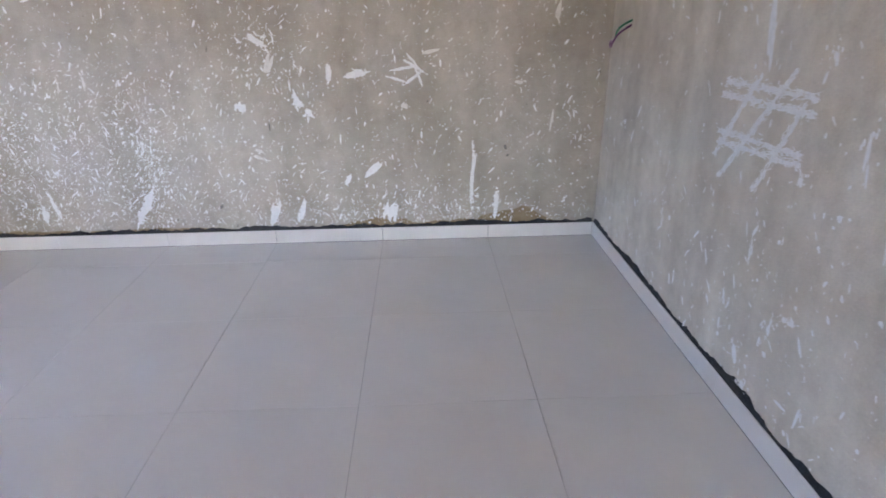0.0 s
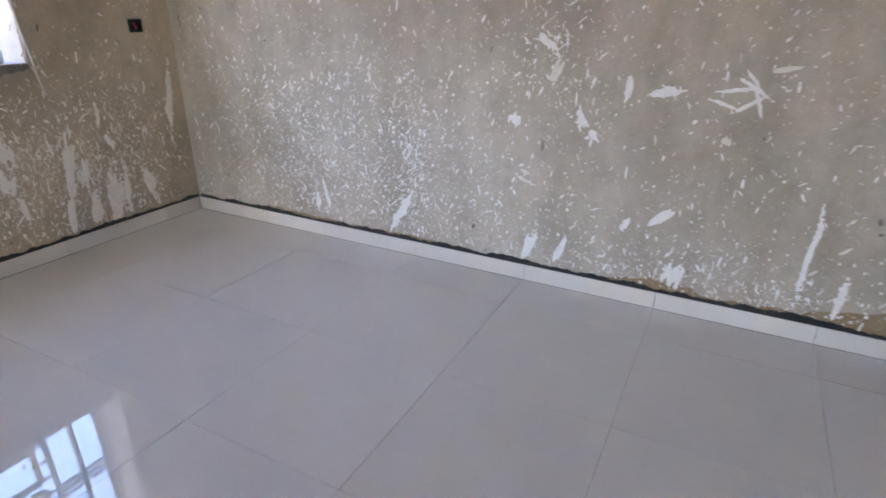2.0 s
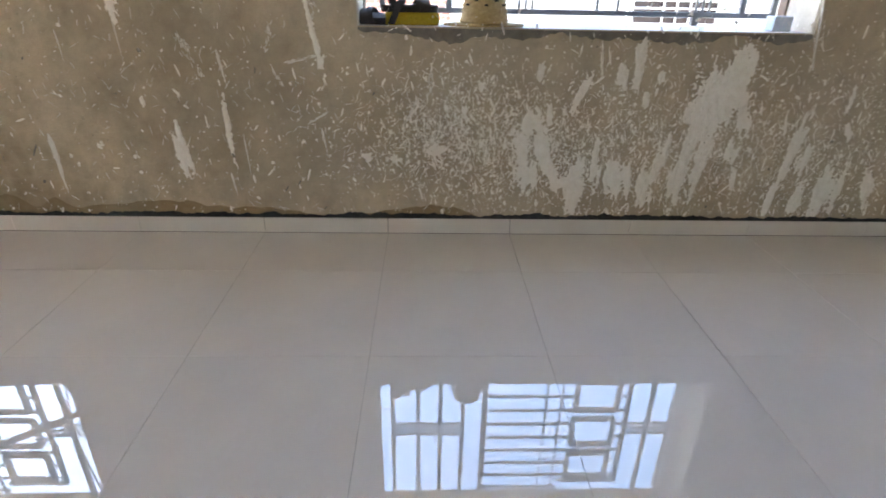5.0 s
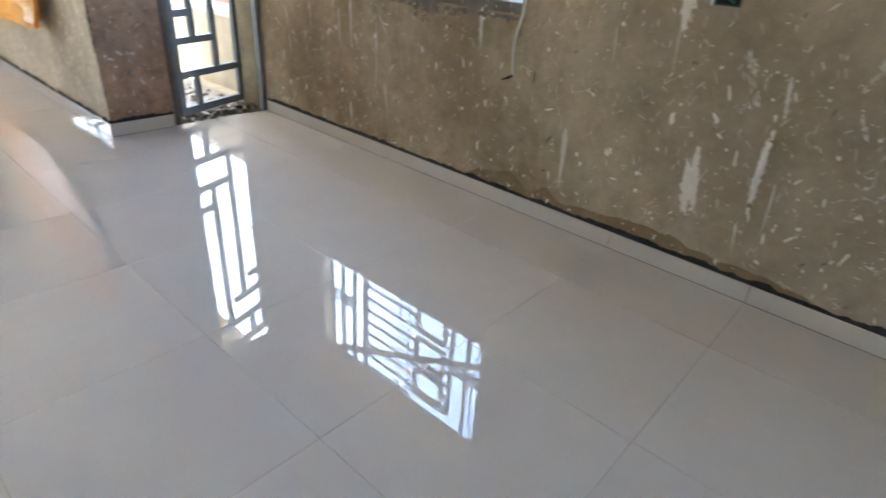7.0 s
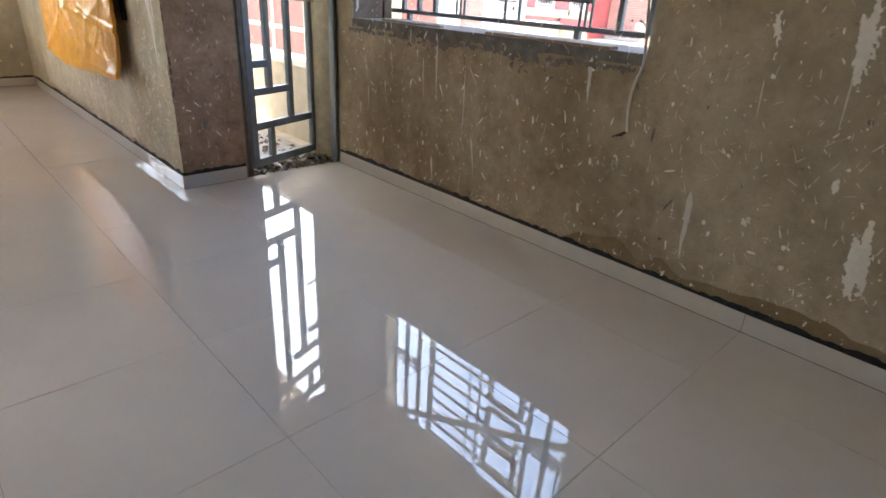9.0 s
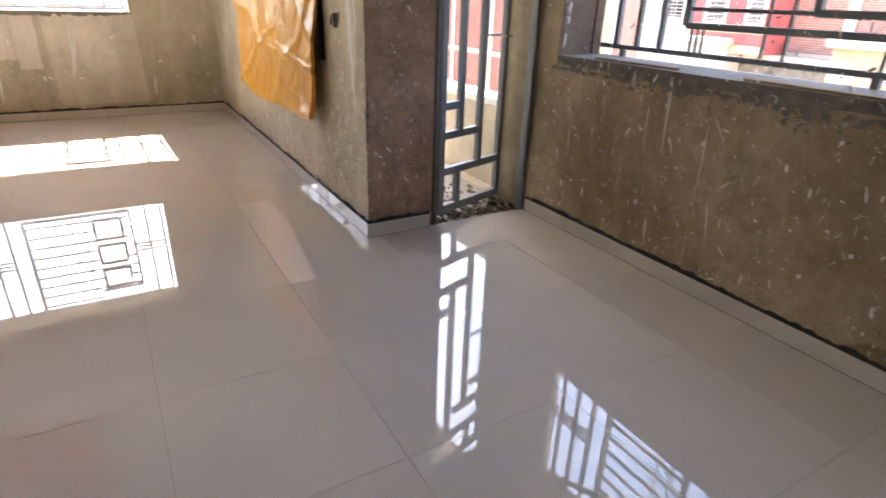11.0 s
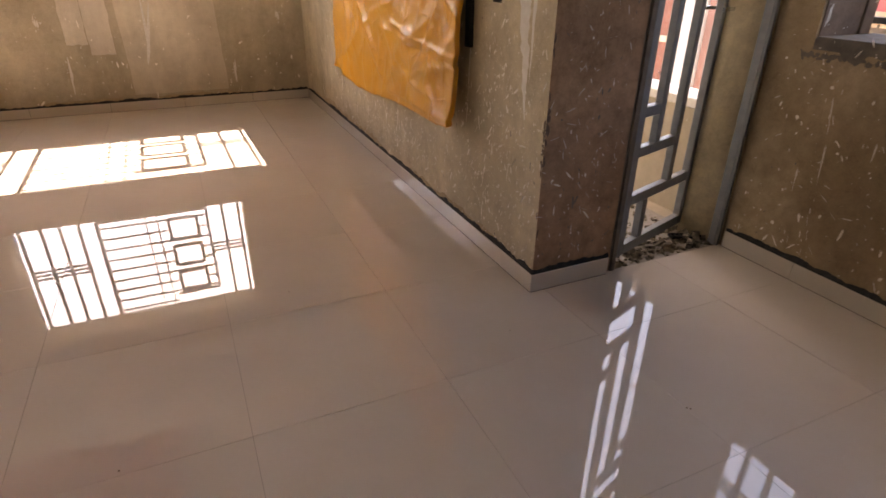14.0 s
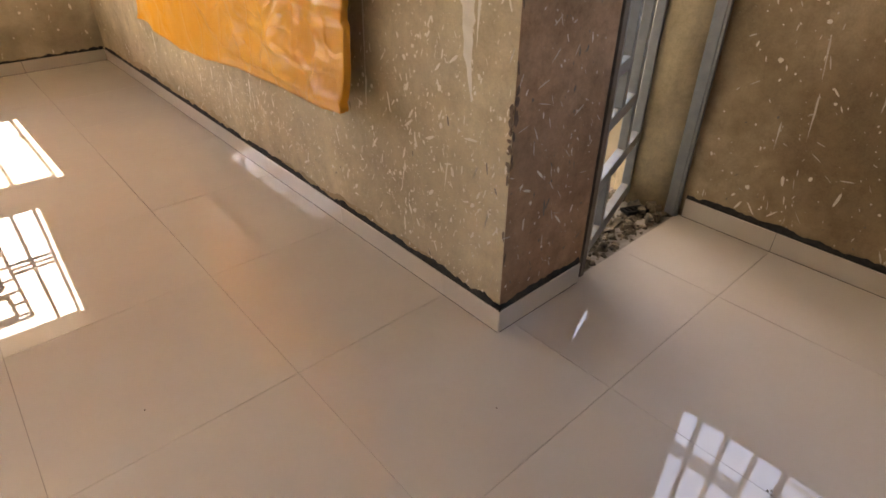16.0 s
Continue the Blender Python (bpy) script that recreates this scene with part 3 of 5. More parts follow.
drips(o_west, [(-3.35, 0.77, 0.16, 0.016, -10), (-3.29, 0.38, 0.21, 0.008, -3), (-2.93, 0.45, 0.13, 0.012, -9), (-5.66, 0.76, 0.34, 0.020, -3), (-5.76, 0.67, 0.25, 0.007, -4), (-5.437, 0.58, 0.37, 0.009, -1), (-5.385, 0.745, 0.12, 0.007, -33), (-6.048, 0.74, 0.12, 0.007, -8), (-6.12, 0.875, 0.09, 0.009, -4), (-5.88, 0.89, 0.08, 0.011, -3),
               (-6.275, 0.50, 0.15, 0.008, -4), (-5.82, 0.81, 0.05, 0.010, -5), (-6.108, 0.59, 0.07, 0.008, 0), (-6.358, 0.41, 0.10, 0.007, -2), (-4.70, 0.82, 0.19, 0.026, -4), (-4.16, 0.33, 0.29, 0.030, -4), (-5.35, 0.33, 0.22, 0.012, -9), (-5.66, 0.19, 0.15, 0.015, -6), (-6.30, 0.68, 0.14, 0.007, -6), (-3.37, 0.24, 0.12, 0.012, -7), (-3.77, 0.88, 0.2, 0.006, -2), (-4.02, 0.85, 0.14, 0.006, -2)],
      M_SMEAR, 33, "pale lime drips running down the brown wall")
lime_crust(o_west, [(-3.585, 0.395, 0.22, 0.056, -6, 1.15), (-2.95, 0.93, 0.46, 0.036, -9, 0.8), (-2.93, 0.80, 0.10, 0.13, 30, 0.3), (-3.77, 1.06, 0.30, 0.06, -6, 0.8), (-4.03, 1.07, 0.26, 0.08, -8, 0.3), (-3.36, 0.50, 0.44, 0.032, -4, 0.75),
                    (-2.74, 0.38, 0.05, 0.08, 25, 0.75), (-2.30, 0.60, 0.05, 0.07, 0, 0.6), (-2.47, 0.74, 0.08, 0.05, 0, 0.35), (-2.22, 0.71, 0.06, 0.05, 10, 0.7), (-3.72, 0.62, 0.05, 0.022, 0, 0.9), (-3.95, 0.42, 0.07, 0.09, -30, 0.4)],
           0.0036, M_CREAM, 38, "cream lime daubs and thick runs on the brown wall", 0.005)
chalk(o_west, [(-2.96, 1.05, 0.16, 0.03, -14), (-3.48, 0.82, 0.19, 0.03, -23), (-3.14, 0.90, 0.12, 0.012, 14), (-3.12, 0.74, 0.10, 0.010, -29), (-3.01, 0.81, 0.13, 0.012, -105), (-2.54, 0.58, 0.14, 0.008, 27), (-2.95, 0.56, 0.1, 0.006, 60), (-2.45, 0.71, 0.10, 0.03, 5)],
      M_SMEAR, 36, "broken lime brush strokes on the brown wall", 230)
spatter(o_balc, 4600, YE + 0.05, YP - 0.02, 0.1, 1.9, 0.0033, [(-8.2, 0.3, 0.6, 0.1, 0.2), (-6.9, 0.5, 0.2, 0.3, 0.25)], M_CREAM, 41, "pale lime drops on the tan wall", 10)
M_WASH = simple("thin lime wash", (0.82, 0.80, 0.755), (0.92, 0.90, 0.87), 30, 0.9)
drips(o_balc, [(-6.79, 0.96, 0.60, 0.085, -6), (-6.74, 1.05, 0.5, 0.03, 0)], M_WASH, 44, "soft pale lime streak on the tan wall", "lime_wash")
drips(o_balc, [(-7.22, 0.74, 0.3, 0.010, 4), (-8.85, 0.42, 0.10, 0.014, 20), (-9.37, 0.35, 0.13, 0.014, 0), (-8.56, 0.34, 0.06, 0.012, 8), (-8.15, 0.20, 0.07, 0.014, -10), (-8.74, 0.26, 0.12, 0.012, 20), (-8.14, 0.36, 0.12, 0.016, 12), (-7.23, 0.58, 0.1, 0.010, 8), (-7.43, 0.36, 0.06, 0.008, -15), (-8.35, 0.30, 0.09, 0.008, 12), (-7.9, 0.27, 0.08, 0.008, 10), (-7.68, 0.2, 0.07, 0.008, 14), (-9.0, 0.22, 0.1, 0.01, 5), (-7.05, 0.35, 0.12, 0.007, 10), (-6.85, 0.42, 0.1, 0.006, 8)],
      M_CREAM, 42, "pale lime drips on the tan wall")
scratches(o_pier, 50, [(-3.12, 0.75, 0.12, 0.3)], M_SMEAR, 62, "fine pale scratches on the dark pier", 50)
scratches(o_west, 1500, [(-1.25, 0.55, 0.25, 0.2), (-1.5, 0.35, 0.4, 0.15), (-2.0, 0.4, 0.3, 0.15), (-0.7, 0.4, 0.2, 0.15)], M_CREAM, 39, "dense lime brush scratches on the brown wall", 30)
spatter(o_south, 600, XD + 0.05, XEAST, 0.1, 0.95, 0.0045, [], M_CREAM, 51, "pale lime drops on the far wall", 0)
splashes(o_south, [(-1.61, 0.68, 0.6, 0.03, -2), (-0.97, 0.33, 0.38, 0.02, -2), (-2.28, 0.31, 0.26, 0.02, 0), (-0.26, 0.72, 0.10, 0.03, -3), (-0.43, 0.82, 0.10, 0.03, -2), (-0.83, 0.74, 0.08, 0.03, -1), (-2.71, 0.75, 0.11, 0.03, -1)],
         M_SMEAR, 52, "pale lime drips on the far wall", 0.4)
M_PATCH = plaster("paler patched plaster", (0.84, 0.785, 0.69), (0.78, 0.72, 0.62), 0.2, mottle=0.15)
M_PATCH2 = plaster("greyer patched plaster", (0.76, 0.695, 0.58), (0.68, 0.615, 0.50), 0.2, mottle=0.15)
for a0, a1, z0, z1, lean, paint, tone in ((-1.16, -1.0, 0.56, 0.985, 0.02, M_PATCH, "paler"), (-1.345, -1.1605, 0.475, 0.985, 0.01, M_PATCH, "paler"), (-2.17, -1.40, 0.13, 0.965, -0.05, M_PATCH2, "greyer")):
    r = random.Random(int(a1 * -100))
    rim = [(a0 + lean * k / 8 * 0.6 + r.uniform(-0.006, 0.006), z1 + (z0 - z1) * k / 8) for k in range(9)]
    rim += [(a0 + lean * 0.6 + (a1 - a0) * k / 8, z0 + r.uniform(-0.005, 0.005)) for k in range(1, 8)]
    rim += [(a1 + lean * (8 - k) / 8 * 0.4 + r.uniform(-0.006, 0.006), z0 + (z1 - z0) * k / 8) for k in range(9)]
    stuff("plaster_patch", [flat_on(o_south)(a, 0.0006, z) for a, z in rim], [tuple(range(len(rim)))], paint, tone + " patch of plaster trowelled below the far window", "plaster patch")
spatter(o_pier, 240, -3.3, XD - 0.02, 0.12, 1.9, 0.0028, [], M_CREAM, 61, "pale lime drops on the dark pier", 5)


def band(out, a0, a1, z_top, depth, material, seed, label, up=False, wave=3.0, lift=0.001, name="damp_stain"):
    """A flat stain with a ragged free edge along a wall."""
    r = random.Random(seed)
    vs, fs = [], []
    put = flat_on(out)
    n = int(abs(a1 - a0) / 0.015)
    for k in range(n + 1):
        a = a0 + (a1 - a0) * k / n
        f = min(1.0, 0.35 + 6 * min(k, n - k) / n) if name == "cement_smear" else min(1.0, 6 * min(k, n - k) / n)
        d = depth * f * max(0.04, 0.55 + 0.9 * noise.noise((a * wave, seed, 0)) + 0.4 * noise.noise((a * wave * 6, seed, 3))) + r.uniform(0, 0.004)
        vs.append(put(a, lift, z_top))
        vs.append(put(a, lift, z_top + d if up else z_top - d))
    fs = [(2 * k, 2 * k + 2, 2 * k + 3, 2 * k + 1) for k in range(n)]
    return stuff(name, vs, fs, material, label, "stain")


band(o_west, C1[0] + 0.002, C1[1] - 0.002, SILL - 0.006, 0.055, M_DARKCEM, 3, "dark wet cement smeared under the window sill", wave=4.0, name="cement_smear")
r = random.Random(91)
vs, fs = [], []
for k in range(280):
    a = r.uniform(C2[0] - 0.04, C2[1])
    dz = abs(r.gauss(0, 0.018)) * (0.4 + max(0, noise.noise((a * 2.5, 4, 0))) * 7)
    blob(vs, fs, flat_on(o_west), a, SILL - 0.06 - dz, r.uniform(0.006, 0.022), r.uniform(0.008, 0.03), r.gauss(0, 35), r, 0.0016 + 0.000004 * k, n=9, ragged=0.45)
stuff("cement_daub", vs, fs, M_DARKCEM, "dark cement daubs trailing below the sill", "stain")
band(o_west, C2[0] + 0.002, C2[1] - 0.002, SILL - 0.006, 0.10, M_DARKCEM, 8, "dark wet cement smeared under the window sill", wave=4.0, name="cement_smear")
band(o_west, -4.75, -3.0, HS, 0.14, M_DAMP, 15, "brown damp stain above the skirting", True, 1.6)
band(o_west, -3.0, -2.2, HS, 0.10, M_DAMP, 19, "brown damp stain above the skirting", True, 1.6)
band(o_north, -1.5, -0.2, HS, 0.10, M_DAMP, 23, "brown damp stain above the skirting", True, 1.6)
band(o_north, -3.6, -1.9, HS, 0.045, M_DAMP, 27, "brown damp stain above the skirting", True, 1.6)

for a0, a1, k in ((E1[0], E1[1], 51), (E2[0], E2[1], 55)):
    band(o_south, a0 - 0.02, a1 + 0.02, SILL + 0.038, 0.06, M_DARKCEM, k, "dark wet cement smeared under the window sill", wave=4.0, name="cement_smear")
M_DAMPT = simple("tan damp stain", (0.40, 0.315, 0.20), (0.52, 0.425, 0.285), 9, 0.85)
band(o_balc, -10.6, -8.3, HS, 0.08, M_DAMPT, 33, "brown damp stain above the skirting", True, 1.9)
band(o_balc, -8.2, -6.7, HS, 0.055, M_DAMPT, 37, "brown damp stain above the skirting", True, 2.4)
band(o_south, XD + 0.05, -0.3, HS, 0.045, M_DAMPT, 41, "brown damp stain above the skirting", True, 1.4)
r = random.Random(93)
vs, fs = [], []
for k in range(32):
    z = r.gauss(0.63, 0.07) if k % 2 else r.uniform(0.12, 1.6)
    wd = r.uniform(0.004, 0.012) * (1.4 if k % 2 else 0.8)
    if k % 4 < 2:
        blob(vs, fs, flat_on(o_pier), XD - B_ - 0.5 * wd, z, r.uniform(0.012, 0.045), wd, r.gauss(0, 8), r, 0.0014 + 0.000005 * k, n=10, ragged=0.45)
    else:
        blob(vs, fs, flat_on(o_balc), YP - B_ - 0.45 * wd, z, r.uniform(0.012, 0.04), wd, r.gauss(0, 8), r, 0.0014 + 0.000005 * k, n=10, ragged=0.45)
stuff("chipped_edge", vs, fs, M_CHIP, "dark chips broken from the pier edge", "chip")

# ---- windows: steel grilles ----


def grille(w, rail, base, squares, top, head, s1, zm, gap):
    """A steel window grille w wide: plain bars at the sides, a panel of cross bars with three squares. Heights are from the floor."""
    g = empty("window_grille")

    def vbar(u, a, c, r=0.018, name="bar"):
        bm = bmesh.new()
        box(bm, (u - r / 2, -r / 2, a), (u + r / 2, r / 2, c), bev=0.002)
        part(name, bm, M_STEEL, g)

    def hbar(u0, u1, z, r=0.016, name="bar"):
        bm = bmesh.new()
        box(bm, (u0, -r / 2 + 0.001, z - r / 2), (u1, r / 2 - 0.001, z + r / 2), bev=0.002)
        part(name, bm, M_STEEL, g)

    for u in (0.0, 1.0):
        vbar(u * w, rail, head, 0.026, "rail")
    hbar(0, w, rail, 0.024, "rail")
    hbar(0, w, head, 0.024, "rail")
    for u in (0.09, 0.168, 0.248, 0.918):
        vbar(u * w, rail, head, 0.027)
    p0, p1 = 0.325 * w, 0.836 * w
    vbar(p0, base, head, 0.034, "rail")
    vbar(p1, base, top, 0.026, "rail")
    hbar(p0, p1, base, 0.03, "rail")
    hbar(0.62 * w, p1, top, 0.024, "rail")
    for u in (0.544, 0.597):
        vbar(u * w, rail, head, 0.014)
    s0, s1 = 0.648 * w, s1 * w
    for lo, hi in squares:
        vbar(s0, lo, hi, 0.031)
        vbar(s1, lo, hi, 0.031)
        hbar(s0, s1, lo, 0.031)
        hbar(s0, s1, hi, 0.031)
    n = 9
    for k in range(n):
        z = base + 0.075 + (head - 0.05 - base - 0.075) * k / (n - 1)
        inside = [q for q in squares if q[0] - 0.02 < z < q[1] + 0.02]
        hbar(p0, s0 if inside else (p1 if z < top else 0.62 * w), z, 0.018)
        if inside:
            hbar(s1, p1, z, 0.018)
    for z in (zm - gap, zm, zm + gap):
        hbar(0, 0.248 * w, z, 0.019)
        hbar(p1, w, z, 0.019)
    for k in range(3):
        vbar((0.345 + 0.017 * k) * w, rail, base, 0.012)
        vbar((0.80 + 0.017 * k) * w, rail, base, 0.012)
    for u in (0.12, 0.8):
        vbar(u * w, SILL + 0.002, rail, 0.03, "foot")
    return tagged(g, "grey painted steel window grille with three squares", "grille", "window grilles")


SQ = ((1.205, 1.44), (1.515, 1.74), (1.825, 2.045))
g1 = grille(1.87, 1.0, 1.13, SQ, 2.085, 2.2, 0.795, 1.60, 0.042)
g1.matrix_basis = pose(XC - 0.345, -2.675, 0, 0, 0, 90)
copy_thing(g1, pose(XC - 0.345, -6.515, 0, 0, 0, 90))
g2 = grille(1.985, 1.01, 1.13, SQ, 2.085, 2.215, 0.785, 1.60, 0.042)
g2.matrix_basis = pose(-0.13, YE - 0.345, 0, 0, 0, 180)
copy_thing(g2, pose(2.50, YE - 0.345, 0, 0, 0, 180))

# ---- sills and window linings ----


# grey for the white second sill, holding down the skylight that bleaches it
M_SILL_GREY = simple("sill cement toned grey", (0.30, 0.27, 0.235), (0.42, 0.385, 0.34), 25, 0.9, bumps=0.4)


def sill(name, a0, a1, out, z, drop, bev, top=M_PLATE, label="white painted cement window sill"):
    """A cement sill with a worn, sloping inner edge."""
    bm = bmesh.new()
    prof = ((0.0, z - drop), (bev, z), (0.36, z), (0.36, z - drop))
    ends = []
    for a in (a0 + 0.0005, a1 - 0.0005):
        ends.append([bm.verts.new(out(a, B_ + d, h)) for d, h in prof])
    for k in range(4):
        f = bm.faces.new([ends[0][k], ends[0][(k + 1) % 4], ends[1][(k + 1) % 4], ends[1][k]])
        f.material_index = 1 if k == 0 else 0
    bm.faces.new(ends[0])
    bm.faces.new(ends[1][::-1])
    return tagged(part(name, bm, [top, M_DARKCEM if top is M_SILL_GREY else M_C]), label, "sill", kind="structure")


sill("window_sill_1", C1[0], C1[1], o_west, SILL, 0.045, 0.009)
sill("window_sill_2", C2[0], C2[1], o_west, SILL, 0.045, 0.009, M_SILL_GREY, "white cement window sill toned grey against the skylight")
sill("window_sill_3", E1[0], E1[1], o_south, SILL + 0.05, 0.0105, 0.02)
sill("window_sill_4", E2[0], E2[1], o_south, SILL + 0.05, 0.0105, 0.02)
M_REVEAL = plaster("pinkish brown reveal plaster", (0.34, 0.255, 0.21), (0.22, 0.16, 0.13), 0.6)
for k, (a0, a1) in enumerate((C1, C2)):
    for p, q in ((a0 + 0.0005, a0 + 0.005), (a1 - 0.005, a1 - 0.0005)):
        bm = bmesh.new()
        box(bm, (XC - B_ - 0.2345, p, SILL + 0.001), (XC - B_ - 0.012, q, HEADC - 0.001))
        tagged(part("window_reveal", bm, M_REVEAL if k else M_A), "pinkish brown plastered window reveal" if k else "pale lime plastered window reveal", "reveal", kind="structure")
lime_crust(lambda a, d, z: (XC - B_ - a, C2[0] + 0.005 + B_ - d, z), [(0.035, 1.03, 0.16, 0.05, 4, 0.4), (0.045, 1.18, 0.24, 0.06, -3, 0.4), (0.05, 1.36, 0.2, 0.045, 6, 0.4)],
           0.004, M_SMEAR, 84, "pale lime smeared on the window reveal", 0.002)
M_BROWN = simple("brown stained lining", (0.16, 0.11, 0.08), (0.24, 0.17, 0.12), 18, 0.7)
for k, (a0, a1) in enumerate((C1, C2)):
    for p, q in ((a0 + 0.0005, a0 + 0.014), (a1 - 0.014, a1 - 0.0005)):
        bm = bmesh.new()
        box(bm, (XC - B_ - 0.299, p, SILL + 0.001), (XC - B_ - 0.235, q, HEADC - 0.001), bev=0.003)
        tagged(part("window_lining", bm, M_BROWN), "brown stained lining at the window jamb", "lining", kind="structure")

# ---- balcony door ----
M_STEELB = simple("blue grey painted steel", (0.20, 0.225, 0.25), (0.26, 0.29, 0.315), 25, 0.42, bumps=0.08)
M_STEELD = simple("dark brown painted steel", (0.13, 0.105, 0.09), (0.20, 0.17, 0.15), 22, 0.6, bumps=0.15)
door = tagged(empty("door_frame"), "grey steel door frame in the balcony opening", "door frame", kind="structure")
for x0, x1 in ((-3.372, -3.332), (-4.008, -3.976)):
    bm = bmesh.new()
    box(bm, (x0, YP - 0.065, -0.02), (x1, YP - 0.022, HEAD - 0.002), bev=0.003)
    box(bm, (x0 + (0.003 if x0 > -3.5 else 0.014), YP - 0.055, -0.015), (x1 - (0.014 if x0 > -3.5 else 0.003), YP - 0.012, HEAD - 0.006), bev=0.002)
    # the left post is darker and browner than the right
    part("post", bm, M_STEELB if x0 < -3.5 else M_STEELD, door)
bm = bmesh.new()
box(bm, (-3.966, YP - 0.065, HEAD - 0.042), (-3.372, YP - 0.022, HEAD - 0.002), bev=0.003)
part("head", bm, M_STEELB, door)

leaf = empty("door_leaf", pose(-3.385, YP - 0.05, 0.04, 0, 0, 180 + 18))
LW, LH = 0.605, 1.99


def leaf_bar(u0, u1, z0, z1, name="bar", d=0.034):
    bm = bmesh.new()
    box(bm, (u0, -d / 2, z0), (u1, d / 2, z1), bev=0.0025)
    part(name, bm, M_STEELB, leaf)


leaf_bar(0, 0.048, 0, LH, "stile")
leaf_bar(LW - 0.055, LW, 0, LH, "stile")
b0, b1, b2, b3 = 0.048, 0.165, 0.345, LW - 0.055
half = ((b0, b3, 0.0, 0.05), (b0 + 0.11, b0 + 0.148, 0.05, 0.232), (b0, b3, 0.232, 0.277), (b0, b2, 0.443, 0.486), (b2, b2 + 0.04, 0.277, LH - 0.486),
        (b0, b1, 0.607, 0.65), (b1, b1 + 0.04, 0.486, LH - 0.277))
for n_, (u0, u1, z0, z1) in enumerate(half):
    leaf_bar(u0, u1, z0, z1, "rail" if u1 - u0 > 0.1 else "bar", 0.032)
    if n_ not in (4, 6):
        leaf_bar(LW - u1 - 0.007, LW - u0 - 0.007, LH - z1, LH - z0, "rail" if u1 - u0 > 0.1 else "bar", 0.032)
M_CHROME = simple("worn chrome", (0.5, 0.5, 0.5), (0.62, 0.62, 0.62), 30, 0.25, 1.0, bumps=0)
bm = bmesh.new()
for s in (-1, 1):
    box(bm, (LW - 0.035, min(0, s * 0.05), 0.98), (LW - 0.02, max(0, s * 0.05), 0.995))
    box(bm, (LW - 0.13, s * 0.05 - 0.007, 0.98), (LW - 0.02, s * 0.05 + 0.007, 0.995))
part("handle", bm, M_CHROME, leaf, "chrome lever handle")
bm = bmesh.new()
box(bm, (LW - 0.04, 0.0155, 0.83), (LW - 0.022, 0.019, 0.885), bev=0.001)
part("lock", bm, M_BOXK, leaf, "dark keyhole plate")
tagged(leaf, "grey steel balcony door of staggered bars, ajar", "door")

# ---- balcony ----
M_PALEP = plaster("pale cement plaster", (0.88, 0.78, 0.57), (0.76, 0.65, 0.44), 0.3)
M_CONC = simple("pale dusty concrete", (0.42, 0.37, 0.29), (0.55, 0.49, 0.40), 5, 0.9, bumps=0.4)
M_COPE = simple("white painted coping", (0.7, 0.7, 0.69), (0.8, 0.8, 0.79), 9, 0.7)
bm = bmesh.new()
box(bm, (-4.42, -10.4, -0.3), (-3.145, YP - 0.02, -0.02))
tagged(part("balcony_floor", bm, M_CONC), "dusty concrete balcony floor", "floor", kind="structure")
bm = bmesh.new()
bmesh.ops.create_cone(bm, cap_ends=True, segments=28, radius1=0.17, radius2=0.17, depth=HC + 0.1, matrix=Matrix.Translation((-4.11, -6.79, HC / 2 - 0.05)))
for f in bm.faces:
    f.smooth = abs(f.normal.z) < 0.5
tagged(part("balcony_column", bm, M_PALEP), "round tan plastered column at the balcony door", "column", kind="structure")
bm = bmesh.new()
box(bm, (-4.28, -10.4, -0.02), (-4.13, -6.9, 0.55))
tagged(part("balcony_parapet", bm, M_CONC), "low pale cement balcony parapet", "parapet", kind="structure")
bm = bmesh.new()
box(bm, (-4.31, -10.4, 0.551), (-4.10, -6.95, 0.60), bev=0.006)
tagged(part("coping", bm, M_COPE), "white painted parapet coping", "coping", kind="structure")
bm = bmesh.new()
box(bm, (-4.49, -6.62, -0.3), (XC - B_ - 0.301, -6.55, HC + 0.1))
tagged(part("facade_fin", bm, M_PALEP), "pale plastered fin on the facade beside the window", "fin", kind="structure")
r = random.Random(77)
vs, fs = [], []
for i in range(2600):
    x, y = r.uniform(-3.98, -3.15), YP - 0.03 - abs(r.gauss(0, 0.2))
    if i % 3 == 0:
        y = r.uniform(-7.6, YP - 0.05)
    s = min(0.022, r.lognormvariate(math.log(0.0045), 0.65))
    base = len(vs)
    q = Euler((r.uniform(0, 6), r.uniform(0, 6), r.uniform(0, 6))).to_matrix()
    sc = Vector((s * r.uniform(0.8, 2.2), s * r.uniform(0.6, 1.2), s * r.uniform(0.4, 1)))
    for k in ((-1, -1, -1), (1, -1, -1), (1, 1, -1), (-1, 1, -1), (-1, -1, 1), (1, -1, 1), (1, 1, 1), (-1, 1, 1)):
        v = q @ Vector([a * b * r.uniform(0.7, 1.1) for a, b in zip(k, sc)])
        vs.append((x + v.x, y + v.y, max(-0.021, -0.018 + s * 0.5 + v.z)))
    fs += [tuple(base + j for j in f) for f in ((0, 3, 2, 1), (4, 5, 6, 7), (0, 1, 5, 4), (1, 2, 6, 5), (2, 3, 7, 6), (3, 0, 4, 7))]
M_RUB = simple("mixed cement rubble", (0.04, 0.036, 0.03), (0.40, 0.35, 0.28), 38, 0.95, bumps=0.3)
stuff("rubble", vs, fs, M_RUB, "loose cement crumbs swept out on the threshold", "rubble")
bm = bmesh.new()
for k in range(5):
    box(bm, (0.022 * k, 0, 0), (0.022 * k + 0.008, 0.05, 0.012))
box(bm, (0, -0.004, 0), (0.096, 0.004, 0.014))
box(bm, (0, 0.046, 0), (0.096, 0.054, 0.014))
box(bm, (-0.05, 0.02, 0.004), (0.0, 0.032, 0.016))
